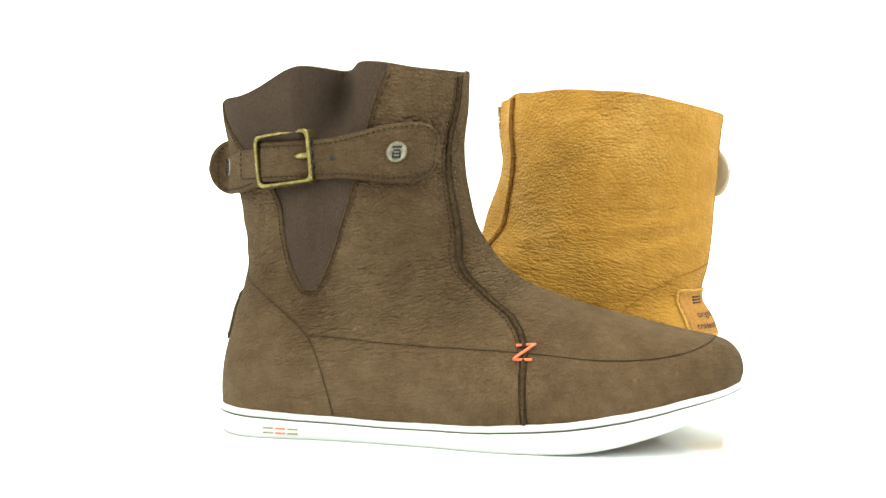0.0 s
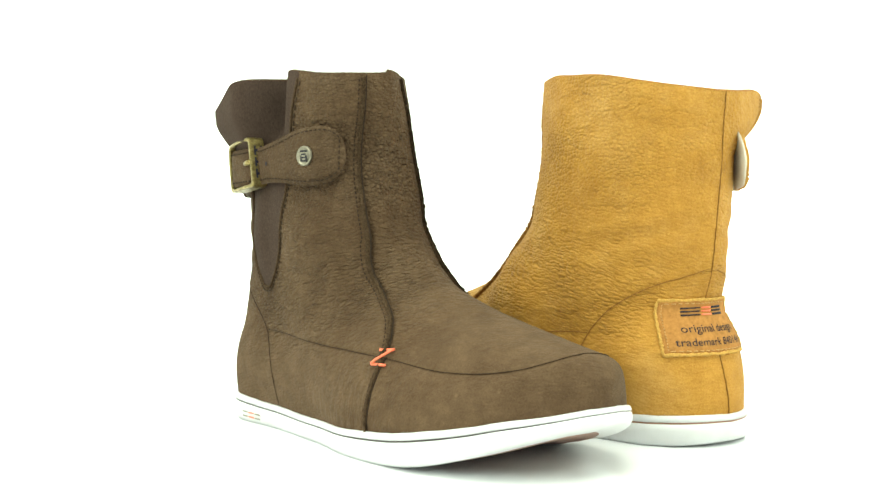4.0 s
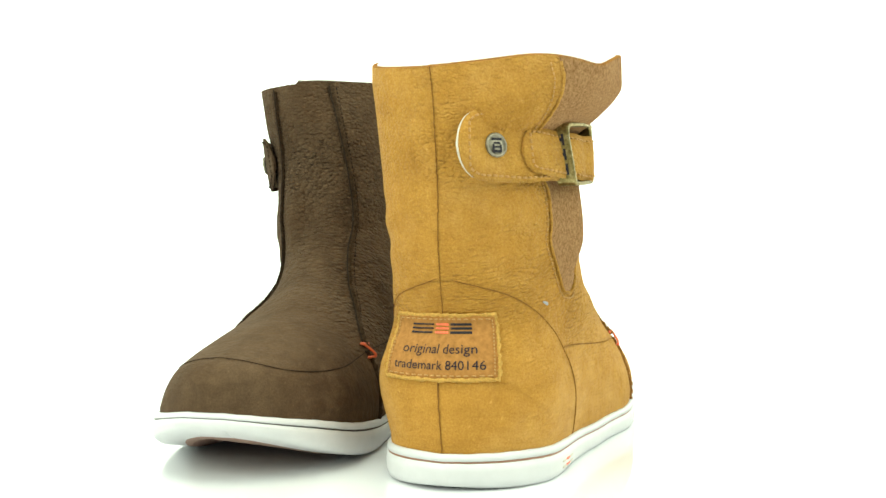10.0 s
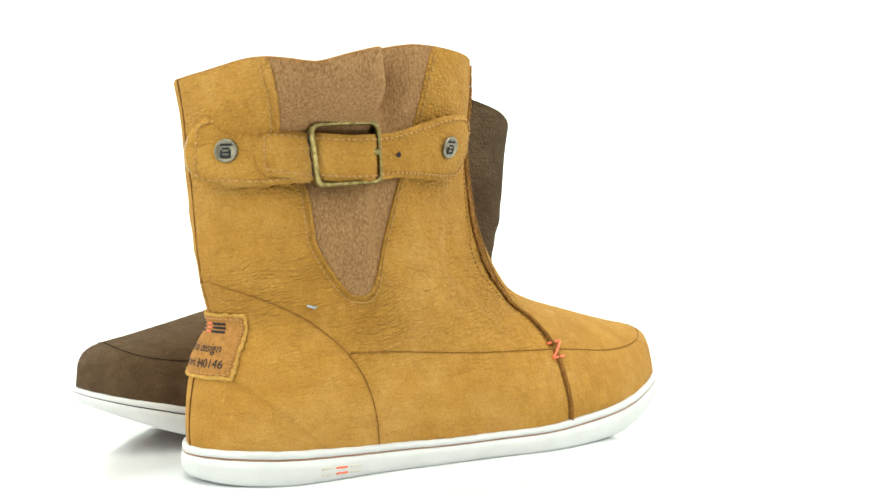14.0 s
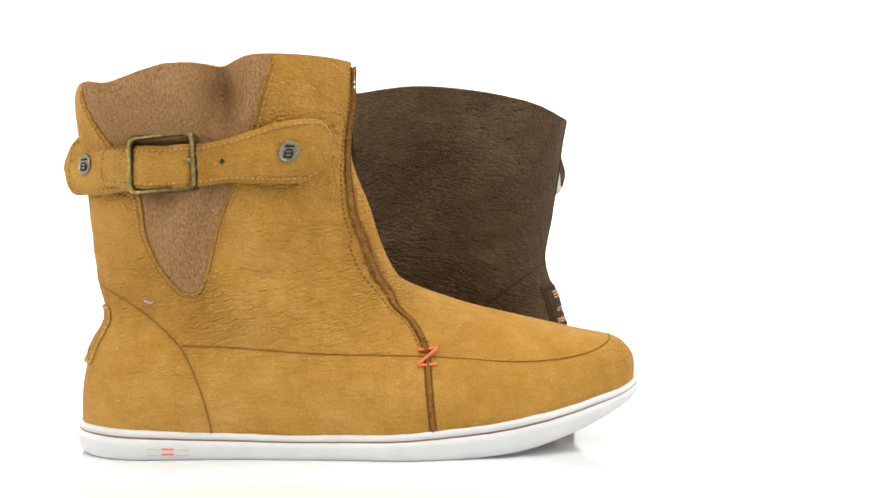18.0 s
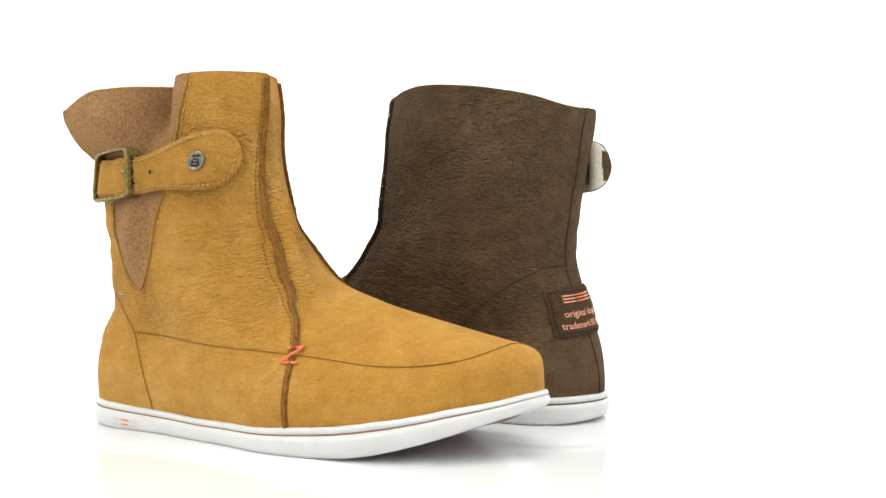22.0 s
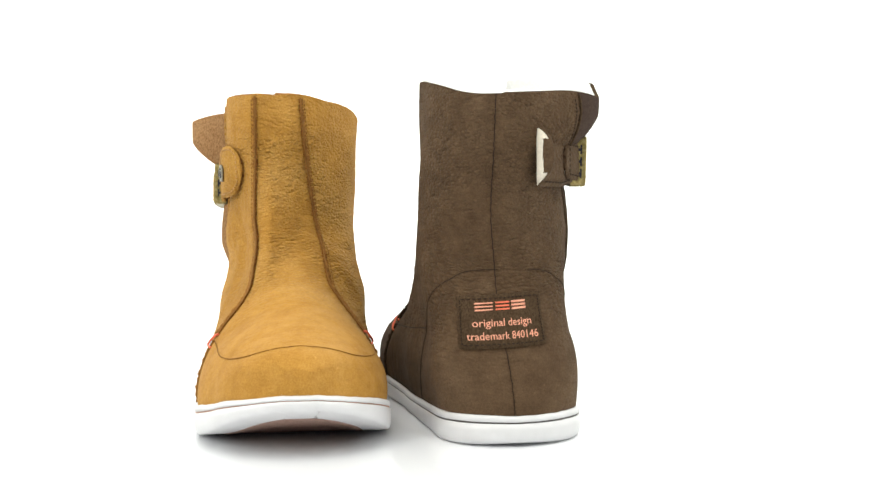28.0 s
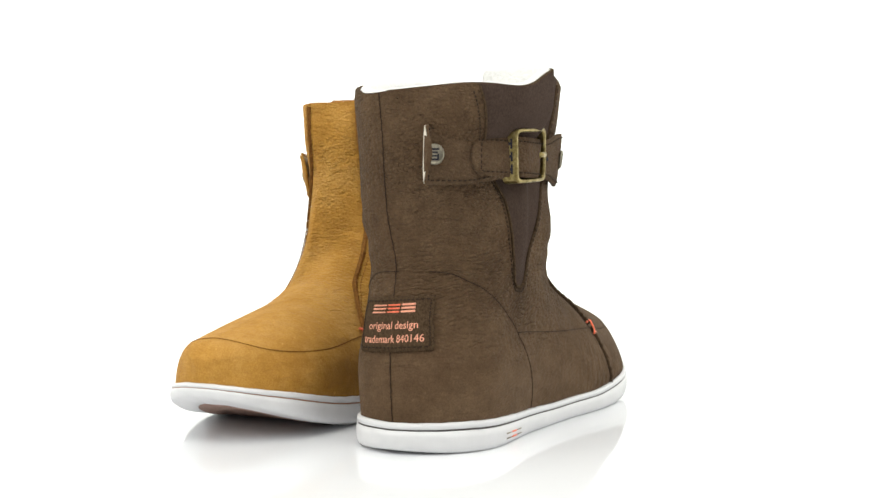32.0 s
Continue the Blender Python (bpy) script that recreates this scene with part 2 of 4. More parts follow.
class Form:
    """The outer surface: half widths over length and height, and rings from the sole's edge up to the collar."""

    def __init__(self, flare, drop, pinch, ridge, counter_dx, back_lean, seam_dx, seam_hi, tongue_w, fold, crest):
        self.seam_hi, self.tongue_w, self.fold, self.crest = seam_hi, tongue_w, fold, crest
        self.flare, self.drop, self.pinch, self.ridge = flare, drop, pinch, ridge
        self.counter_dx, self.back_lean, self.seam_dx = counter_dx, back_lean, seam_dx

    def back_y(self, z):
        """The back seam leans a little inwards on its way up."""
        return -1.0 + self.back_lean * sstep(16, 120, z)

    def back(self, y, z, lift=0.0):
        """The point of the rounded heel or shaft's back at y and z."""
        xs = float(rear_x(z)) + 45 * np.linspace(0, 1, 160) ** 2
        m = float(self.mid(xs[0], z))
        d = abs(y - m)
        ws = self.width(xs, np.full(160, z), 1 if y > m else -1)
        x = float(np.interp(d, ws, xs))
        n = np.array([-math.sqrt(max(0.05, 1 - (y / 46) ** 2)), y / 46, 0.12])
        return np.array([x, y, z]) + n / np.linalg.norm(n) * lift

    def feather(self, x):
        return 14 + 20.5 * np.clip((x + 3) / 302, 0, 1) ** 5 - 4.3 * np.sin(np.pi * np.clip((x - 15) / 255, 0, 1))

    def mid(self, x, z):
        """The middle line: the toe bends inwards, the shaft is turned a little outwards."""
        foot = 11 * np.clip((x - 60) / 240, 0, 1) ** 1.6 - 2.2 * (1 - sstep(30, 130, x))
        t = sstep(72, 126, z)
        return foot * (1 - t) + (4 - 12 * np.asarray(x, float) / 150) * t

    def width(self, x, z, side):
        x, z = np.asarray(x, float), np.asarray(z, float)
        b = sstep(82, 122, z)
        wf = herm([0, 40, 90, 130, 190, 225, 320], [38.5, 39.5, 42, 47, 54, 55.5, 55.5], x)
        toe = 1 - np.clip((x - 215) / 86.2, 0, 1) ** 2.3
        zf = self.feather(x)
        wf = wf + 2.5 * np.sin(np.pi * np.clip((z - zf) / 45, 0, 1)) * sstep(0, 40, x) * (1 - sstep(230, 300, x))
        w = wf * (1 - sstep(52, 98, z)) + 46 * sstep(52, 98, z)
        rear = rear_x(z)
        rho = 42 + 18 * sstep(40, 120, z)
        w = w * (1 - (1 - np.clip((x - rear) / rho, 0, 1)) ** 2.25) ** 0.48
        top = top_z(x)
        h = np.clip((z - zf) / np.maximum(top - zf, 1), 0, 1)
        over = 1 - h ** 1.95
        vamp = np.sqrt(toe * over / (toe + over - toe * over + 1e-6))
        front = np.interp(z, FRONT_Z, FRONT_X)
        shaft = arc((front - x) / 72) if side > 0 else (1 - (1 - np.clip((front - x) / 72, 0, 1)) ** 3.0) ** 0.5 * (1 - 0.10 * sstep(82, 116, x) * sstep(110, 140, z))
        w = w * (vamp * (1 - b) + shaft * b)
        # slack in the leather: creases behind the ankle and over the instep, and an uneven hand-lasted form
        w = w + 0.8 * np.sin(0.36 * z + 0.07 * x) * np.exp(-((z - 112) / 20) ** 2) * np.exp(-((x - 25) / 28) ** 2) * sstep(0, 14, w)
        w = w + 0.6 * np.sin(0.41 * z - 0.10 * x) * np.exp(-((z - 100) / 16) ** 2) * np.exp(-((x - 128) / 22) ** 2) * sstep(0, 14, w)
        w = w + 0.7 * np.sin(0.071 * x + 0.043 * z + 1.3 * side) * np.sin(0.062 * z + 0.02 * x) * sstep(0, 14, w)
        if side < 0:
            # the slack gusset stands out in a fold behind a ridge and drops in before it
            r = self.ridge - 0.16 * (z - 165)
            lean = np.sin(np.pi / 2 * np.clip((x + 1) / (r + 1), 0, 1)) * (1 - sstep(r + 30, r + 54, x))
            rise = np.clip((z - 155) / 27, 0, 1)
            rise = 0.45 * rise + 0.55 * np.sin(np.pi / 2 * rise)
            w = w + self.flare * lean * rise
            w = w - self.pinch * np.exp(-((x - 60) / 40) ** 2) * np.exp(-((z - 150) / 26) ** 2)
            # below the strap it stands out in a soft ridge down to its point
            d = x - 70 - 0.05 * (z - 120)
            w = w + self.crest * np.where(d < 0, np.exp(-(d / 13.0) ** 2), np.exp(-(d / 7.0) ** 2)) * sstep(84, 112, z) * (1 - sstep(136, 156, z))
            # a deep fold before the ridge: steep behind, easing out to the front seam
            d = x - 82 - 0.12 * (z - 185)
            w = w - self.fold * np.where(d < 0, np.exp(-(d / 5.0) ** 2), np.exp(-(d / 12.0) ** 2)) * sstep(150, 190, z)
        return np.maximum(w, 0)

    def grid(self, nv, nu, v0=0.0, v1=12.0, inset=0.0):
        """Rings from v0 to v1, each round from the heel by the outer side to the toe and back."""
        v = np.linspace(v0, v1, nv)[:, None]
        ph = np.linspace(0, 2 * np.pi, nu, endpoint=False)[None, :]
        s = (1 - np.cos(ph)) / 2
        rx, rz, fx, fz, p = (herm(V, a, v) for a in (RX, RZ, FX, FZ, RP))
        x = rx + (fx - rx) * s
        z = rz + (fz - rz) * s ** p
        z = z - (4.3 * np.sin(np.pi * np.clip((x - 15) / 255, 0, 1)) + 2.5 * np.clip((x + 3) / 302, 0, 1) ** 5) * (1 - sstep(0, 3, v)) + 7 * np.sin(np.pi * s) * sstep(8, 12, v)
        out = np.where(np.sin(ph) >= 0, -1, 1)
        z = z + np.where(out < 0, 1, 0) * -self.drop * sstep(8, 38, x) * (1 - sstep(38, 92, x)) * sstep(9, 12, v)
        w = np.where(out < 0, self.width(x, z, -1), self.width(x, z, 1))
        y = self.mid(x, z) + out * np.maximum(w - inset, 0)
        if inset:
            cx = (rx + fx) / 2
            x = cx + (x - cx) * (1 - inset / ((fx - rx) / 2))
        return np.stack([x + 0 * y, y, z + 0 * y], -1)

    def at(self, x, z, side, lift=0.0):
        """The point of the surface over a place of the side view, moved out by lift."""
        def p(a, c):
            return np.array([a, self.mid(a, c) + side * self.width(a, c, side), c], float)
        o = p(x, z)
        n = np.cross(p(x + 1.0, z) - p(x - 1.0, z), p(x, z + 1.0) - p(x, z - 1.0))
        n /= np.linalg.norm(n) + 1e-9
        if n[1] * side < 0:
            n = -n
        return o + n * lift, n


def poly_dist(curve):
    """Signed distance to a closed outline in the side view, inside positive."""
    a = np.array(curve, float)
    b = np.roll(a, -1, 0)

    def g(x, z):
        p = np.stack([x, z], -1)[:, None, :]
        d = b - a
        u = np.clip(((p - a) * d).sum(-1) / ((d * d).sum(-1) + 1e-9), 0, 1)
        dist = np.linalg.norm(p - a - u[..., None] * d, axis=-1).min(1)
        cross = (a[:, 1] > p[..., 1]) != (b[:, 1] > p[..., 1])
        xi = a[:, 0] + (p[..., 1] - a[:, 1]) * d[:, 0] / np.where(d[:, 1] == 0, 1e-9, d[:, 1])
        inside = ((p[..., 0] < xi) & cross).sum(1) % 2 == 1
        return np.where(inside, dist, -dist)
    return g


def smooth_curve(pts, n=8):
    pts = np.array(pts, float)
    u = np.arange(len(pts))
    return np.stack([herm(u, pts[:, k], np.linspace(0, len(pts) - 1, n * (len(pts) - 1) + 1)) for k in range(pts.shape[1])], -1)


def cut(bm, field, keep=lambda c: True):
    """Cut the faces along field = 0, so that a seam has a clean edge."""
    bm.verts.ensure_lookup_table()
    co = np.array([v.co[:] for v in bm.verts])
    g = field(co)
    g[np.abs(g) < 0.12] = 0
    val = {v: g[i] for i, v in enumerate(bm.verts)}
    for e in list(bm.edges):
        a, c = e.verts
        if val[a] * val[c] < 0 and keep(a.co):
            _, nv = bmesh.utils.edge_split(e, a, val[a] / (val[a] - val[c]))
            val[nv] = 0.0
    for f in list(bm.faces):
        zs = [v for v in f.verts if val[v] == 0]
        if len(zs) >= 2 and len(f.verts) > 3:
            for i in range(len(zs)):
                done = False
                for j in range(i + 1, len(zs)):
                    if not any(e.other_vert(zs[i]) is zs[j] for e in zs[i].link_edges if f in e.link_faces):
                        try:
                            bmesh.utils.face_split(f, zs[i], zs[j])
                            done = True
                        except ValueError:
                            pass
                        break
                if done:
                    break


def tube(path, r, n=6, flat=1.0, seed=0, rough=0.0, closed=False):
    """A cord along a path; r may change along it; rough makes the edge ragged."""
    path = np.array(path, float)
    m = len(path)
    r = np.broadcast_to(r, (m,))
    rng = np.random.default_rng(seed)
    tan = np.gradient(path, axis=0) if not closed else np.roll(path, -1, 0) - np.roll(path, 1, 0)
    tan /= np.linalg.norm(tan, axis=1)[:, None] + 1e-12
    vs, fs = [], []
    ref = np.array([0.3, 0.9, 0.2])
    for i in range(m):
        a = np.cross(tan[i], ref)
        a /= np.linalg.norm(a) + 1e-12
        c = np.cross(tan[i], a)
        for k in range(n):
            q = 2 * np.pi * k / n
            rr = r[i] * (1 + rough * rng.uniform(-1, 1))
            vs.append(path[i] + rr * (np.cos(q) * a + flat * np.sin(q) * c))
    end = m if closed else m - 1
    for i in range(end):
        for k in range(n):
            j = (i + 1) % m
            fs.append((i * n + k, i * n + (k + 1) % n, j * n + (k + 1) % n, j * n + k))
    if not closed:
        fs += [tuple(range(n))[::-1], tuple((m - 1) * n + k for k in range(n))]
    return vs, fs


def joined(pieces):
    vs, fs = [], []
    for v, f in pieces:
        o = len(vs)
        vs += list(v)
        fs += [tuple(i + o for i in q) for q in f]
    return vs, fs


# how each boot's form departs from the plan, by height and length: the outer and the inner side, the front and the back
LENGTHS, HEIGHTS = [0, 40, 80, 115, 145, 175, 210, 260], [20, 50, 75, 100, 130, 165, 205]
ACROSS, TALL = [-35, -20, -5, 15], [70, 95, 125, 160, 205]
BROWN_OUTER = [[2.9, -0.2, 0.6, 1, 0.8, -1, -1.2, 3.3],
               [2.4, 0.1, 0.8, 1.7, 2.7, 1.8, 6, 8.8],
               [2.4, 5, 3.3, 3.9, 8.7, 4.4, 4.5, 5.2],
               [1.5, 4.2, 6.7, 6.6, 8.6, 4.5, 3.3, 3.1],
               [1.4, 2.1, 3.5, 3.9, 3.9, 2.6, 2.1, 1.9],
               [0.9, 0.9, 0.9, 1, 1.2, 1.2, 1.2, 1.1],
               [0.6, 0.5, 0.1, -1.7, -1.5, 0.2, 0.6, 0.8]]
BROWN_INNER = [[-1.8, -0.9, -0.9, -2, -4.6, -3.6, -2.9, -2.3],
               [-0.1, 1.6, -0.4, -1.7, -3, -1.4, -1.7, -2.6],
               [-0.9, 0.2, -0.5, -2.4, -4.1, 0.7, 1, -1.9],
               [-3, -3, 0.3, -2.3, -4.6, -0.3, -0.7, -0.9],
               [-2.6, -1.2, -1.2, -1.5, -0.4, -0.7, -0.5, -0.5],
               [-3.8, -4.1, -2.5, -1.6, -0.7, -0.6, -0.5, -0.4],
               [-5.1, -6.2, -2.8, -2, -2, -0.7, -0.5, -0.4]]
BROWN_FRONT = [[-1.8, -3, -7.5, -5.4],
               [-15.6, -5.5, -2, 0.8],
               [-6.4, 0.8, -3.6, 3.1],
               [-0.4, 0.3, -0.3, 2.2],
               [7.9, 4.8, 3.4, -8.1]]
BROWN_REAR = [0.4, 4.7, 0.5, 0.2, 5.4]
TAN_OUTER = [[4.5, 0.8, 0.1, -0.6, -1, -2.4, 1, 6.8],
             [3.5, 1, -0.2, -1.4, -0.9, -0.5, 4.7, 9.3],
             [5.6, 7.8, 0.2, -2.5, 2.1, 1.8, 4.7, 5.8],
             [4.2, 7.2, 4.3, 4.6, 7.9, 2.9, 2.7, 3],
             [1.9, 1.2, 4.1, 4.1, 3.8, 1.7, 1.8, 1.8],
             [2.5, 4.6, 4.3, 3.2, 2.5, 1.5, 1.3, 1.2],
             [3, 5, 4.5, 3.3, 1.7, 1.4, 1.1, 1]]
TAN_INNER = [[-2.2, 0.6, 1.4, 1.3, 0.6, -0.2, -2.1, -0.4],
             [2.2, 6, 2.6, 2.6, 1.2, 0.1, -0.1, -1.4],
             [-0.4, 0.7, 2.4, 4, -0.3, -0.1, -0.4, -0.2],
             [-3.2, -3.2, 1.2, 0.2, -2.1, -1.1, -0.9, -0.6],
             [-5.3, -2, -0.5, 0.5, -5.5, -3.5, -1.4, -0.8],
             [-6.4, -1.3, 1.3, -1.5, -4, -2.4, -1.2, -0.8],
             [-3.4, 1.2, 1, -1.9, 0.3, -0.6, -0.8, -0.7]]
TAN_FRONT = [[-4.1, -5.3, -7.6, -6.1],
             [-25.6, 1, -5.3, -3.4],
             [-16.2, 2.8, 4.8, -1.6],
             [-2.8, 1.4, -1.9, -5.5],
             [1.6, 2.2, -9.5, -13.7]]
TAN_REAR = [6.1, -2.4, -3.7, -1.5, 5.7]
# how the collar rises and falls round the opening, from the back by the outer side to the front and on
BROWN_RIM = [0.2, 0, -1, -2.5, 1.5, 1, -3.9, -4.4, -2.8, -0.8, -0.7, 0, -0.1, 0.4, 0.9, -1.4, 0.2]
TAN_RIM = [-1.4, -0.9, 1, 3, -2, -0.5, -0.9, -1.4, -0.6, 0.6, -2.1, -2.4, -3.2, -1.8, -1.9, -1.6, -1.4]


def knots(k, x):
    """Weights of a smooth curve's stations at x."""
    k = np.asarray(k, float)
    x = np.clip(x, k[0], k[-1])
    i = np.clip(np.searchsorted(k, x, side="right") - 1, 0, len(k) - 2)
    h = k[i + 1] - k[i]
    u = (x - k[i]) / h
    w, r = np.zeros((len(x), len(k))), np.arange(len(x))
    w[r, i] += (1 + 2 * u) * (1 - u) ** 2
    w[r, i + 1] += u * u * (3 - 2 * u)
    for j, g in ((i, u * (1 - u) ** 2 * h), (i + 1, u * u * (u - 1) * h)):
        lo, hi = np.maximum(j - 1, 0), np.minimum(j + 1, len(k) - 1)
        np.add.at(w, (r, hi), g / (k[hi] - k[lo]))
        np.add.at(w, (r, lo), -g / (k[hi] - k[lo]))
    return w


SHAPE = {}        # the boot in hand: its form, tables and how far its shaft leans back


def bend(p):
    """From the plan to the boot as it was lasted and worn."""
    p = np.array(p, float)
    x, y, z = p.T.copy()
    inner = sstep(-12, 12, y - SHAPE["form"].mid(x, z))
    wz, wx = knots(HEIGHTS, z), knots(LENGTHS, x)
    p[:, 1] += np.einsum("ij,jk,ik->i", wz, np.array(SHAPE["outer"]), wx) * (1 - inner)
    p[:, 1] += np.einsum("ij,jk,ik->i", wz, np.array(SHAPE["inner"]), wx) * inner
    wt = knots(TALL, z) * sstep(55, 75, z)[:, None]
    p[:, 0] += np.einsum("ij,jk,ik->i", wt, np.array(SHAPE["front"]), knots(ACROSS, y)) * sstep(60, 150, x)
    p[:, 0] += wt @ np.array(SHAPE["rear"]) * (1 - sstep(0, 70, x))
    round_ = np.arccos(np.clip(1 - 2 * (x + 3) / 155, -1, 1))
    round_ = np.where(y < SHAPE["form"].mid(x, z), round_, 2 * np.pi - round_)
    p[:, 2] += knots(np.linspace(0, 2 * np.pi, 17), round_) @ np.array(SHAPE["rim"]) * sstep(164, 202, z)
    p[:, 0] -= SHAPE["lean"] * sstep(45, 130, z)
    return p


def metres(vs):
    return [tuple(q) for q in bend([np.asarray(v, float) for v in vs]) * K]


def ring_strip(loops, cap0=False, cap1=False):
    """A skin through closed loops of equal length."""
    n = len(loops[0])
    vs = [p for lp in loops for p in lp]
    fs = []
    for i in range(len(loops) - 1):
        for k in range(n):
            a, c = i * n + k, i * n + (k + 1) % n
            fs.append((a, c, c + n, a + n))
    if cap0:
        fs.append(tuple(range(n))[::-1])
    if cap1:
        fs.append(tuple((len(loops) - 1) * n + k for k in range(n)))
    return vs, fs


def stitches(path_at, n, length, r, gap=0.5):
    """Single threads along a curve: path_at(u) gives a point for u in 0 to 1."""
    out = []
    for i in range(n):
        u0, u1 = (i + 0.5 - gap / 2) / n, (i + 0.5 + gap / 2) / n
        out.append(tube([path_at(u0), path_at((u0 + u1) / 2), path_at(u1)], r, 5))
    return joined(out)


# seams in the side view
COUNTER = smooth_curve([(-40, 94), (6, 94), (22, 88), (36, 80.5), (52, 69.5), (65, 57.5), (74, 40), (80, 16), (81, -10)])
FOX = ([50, 66, 120, 190, 238, 264, 280, 287, 293, 306], [58, 58, 54.5, 51, 47, 48.5, 52.5, 57, 68, 120])
TONGUE = ([40, 85, 98, 110, 145, 206, 230], [30, 27, 24, 21, 18.5, 15.5, 15.5])
TONGUE_IN = ([40, 85, 100, 120, 154, 186, 206, 230], [32, 31, 31, 30, 25, 20, 16.5, 16])
TONGUE_X = ([30, 51, 67, 79, 95, 116, 140], [191, 190, 182, 169.5, 157, 145, 135])
VAMP_X = ([-10, 13, 51, 80], [193, 192.5, 190, 190])


def fox_z(x):
    return herm(*FOX, x)


def tongue_side(form, x, y, z, side):
    """Positive on the tongue and vamp, negative on the quarters; y is the distance from the middle line."""
    half = np.where(np.asarray(side) < 0, herm(*TONGUE, z) * form.tongue_w, herm(*TONGUE_IN, z))
    t = sstep(70, 118, z)
    dx = form.seam_dx + (form.seam_hi - form.seam_dx) * sstep(52, 84, z)
    return (x - dx - herm(*TONGUE_X, z)) * (1 - t) + (half - y) * t


def seam_x(form, z, side):
    """Where the tongue's seam lies at height z."""
    lo, hi = 100.0, float(np.interp(z, herm(V, FZ, np.linspace(3, 12, 90)), herm(V, FX, np.linspace(3, 12, 90)))) + 0.5
    for _ in range(30):
        m = (lo + hi) / 2
        if float(tongue_side(form, m, form.width(m, z, side), z, side)) < 0:
            lo = m
        else:
            hi = m
    return lo


def collar_z(x):
    s = np.clip((x + 4) / 156, 0, 1)
    return 188 + 18 * s + 7 * np.sin(np.pi * s)


# ---------------------------------------------------------------- a boot
def leather_panels(form, root, skin, stretch, gusset_pts, names):
    """The upper, cut along its seams into the panels it is sewn from."""
    nv, nu = 112, 232
    g = form.grid(nv, nu)
    bm = bmesh.new()
    vs = [[bm.verts.new(p) for p in row] for row in g]
    for i in range(nv - 1):
        for k in range(nu):
            a = [vs[i][k], vs[i][(k + 1) % nu], vs[i + 1][(k + 1) % nu], vs[i + 1][k]]
            bm.faces.new(a)
    bmesh.ops.remove_doubles(bm, verts=bm.verts[:], dist=0.02)
    counter = poly_dist(COUNTER + np.array([form.counter_dx, 0]))
    gus = poly_dist(gusset_pts)
    midy = form.mid

    def f_counter(p):
        return counter(p[:, 0], p[:, 2])

    def f_fox(p):
        return p[:, 2] - fox_z(p[:, 0])

    def f_tongue(p):
        off = p[:, 1] - midy(p[:, 0], p[:, 2])
        return tongue_side(form, p[:, 0], np.abs(off), p[:, 2], off)

    def f_vamp(p):
        return p[:, 0] - form.seam_dx - herm(*VAMP_X, p[:, 2])

    def f_back(p):
        return p[:, 1] - form.back_y(p[:, 2])

    def f_gusset(p):
        return gus(p[:, 0], p[:, 2])

    cut(bm, f_counter, lambda c: c.x < 100)
    cut(bm, f_fox, lambda c: c.x > 50)
    cut(bm, f_tongue, lambda c: c.x > 95 and c.z > 40)
    cut(bm, f_vamp, lambda c: c.z < 64)
    cut(bm, f_back, lambda c: c.x < 60)
    cut(bm, f_gusset, lambda c: c.y < 0)
    co = np.array([f.calc_center_median()[:] for f in bm.faces])
    A, B, C, D, E_, G = (fn(co) for fn in (f_counter, f_fox, f_tongue, f_vamp, f_back, f_gusset))
    code = np.full(len(co), 0)
    above = (B > 0) | (co[:, 0] < 60)
    code[(E_ < 0)] = 1                                   # outer quarter, 0 is the inner one
    code[(~above) & (co[:, 0] > 50)] = 2                 # inner side panel
    code[(~above) & (co[:, 0] > 50) & (co[:, 1] < 0)] = 7   # outer side panel
    code[(~above) & (D > 0)] = 3                         # toe panel
    code[above & (C > 0) & (co[:, 0] > 95) & (co[:, 2] > 40)] = 4   # tongue and vamp
    code[A > 0] = 5                                      # heel counter
    code[(G > 0) & (co[:, 1] < 0)] = 6                   # stretch gusset
    # press the edges of the panels in along the seams
    for v in bm.verts:
        v.tag = False
    bm.faces.ensure_lookup_table()
    for i, f in enumerate(bm.faces):
        f.material_index = int(code[i])
    all_verts = list(bm.verts)
    for v, q in zip(all_verts, bend([v.co[:] for v in all_verts])):
        v.co = q
    bm.normal_update()
    moved = {}
    for v in bm.verts:
        ids = {f.material_index for f in v.link_faces}
        if len(ids) > 1:
            moved[v] = 0.55 if ids != {0, 1} else 0.4
    for v, d in moved.items():
        v.co -= v.normal * d
    for f in bm.faces:
        f.smooth = True
    out = []
    for idx, (name, mat, label) in enumerate(names):
        keep = [f for f in bm.faces if f.material_index == idx]
        order, vv, ff = {}, [], []
        for f in keep:
            q = []
            for v in f.verts:
                if v not in order:
                    order[v] = len(vv)
                    vv.append(tuple(v.co * K))
                q.append(order[v])
            ff.append(q)
        if not ff:
            continue
        me = mesh_of(name, vv, ff)
        me.normals_split_custom_set_from_vertices([v.normal for v in order])
        out.append(part(name, me, mat, root, label))
    bm.free()
    return out


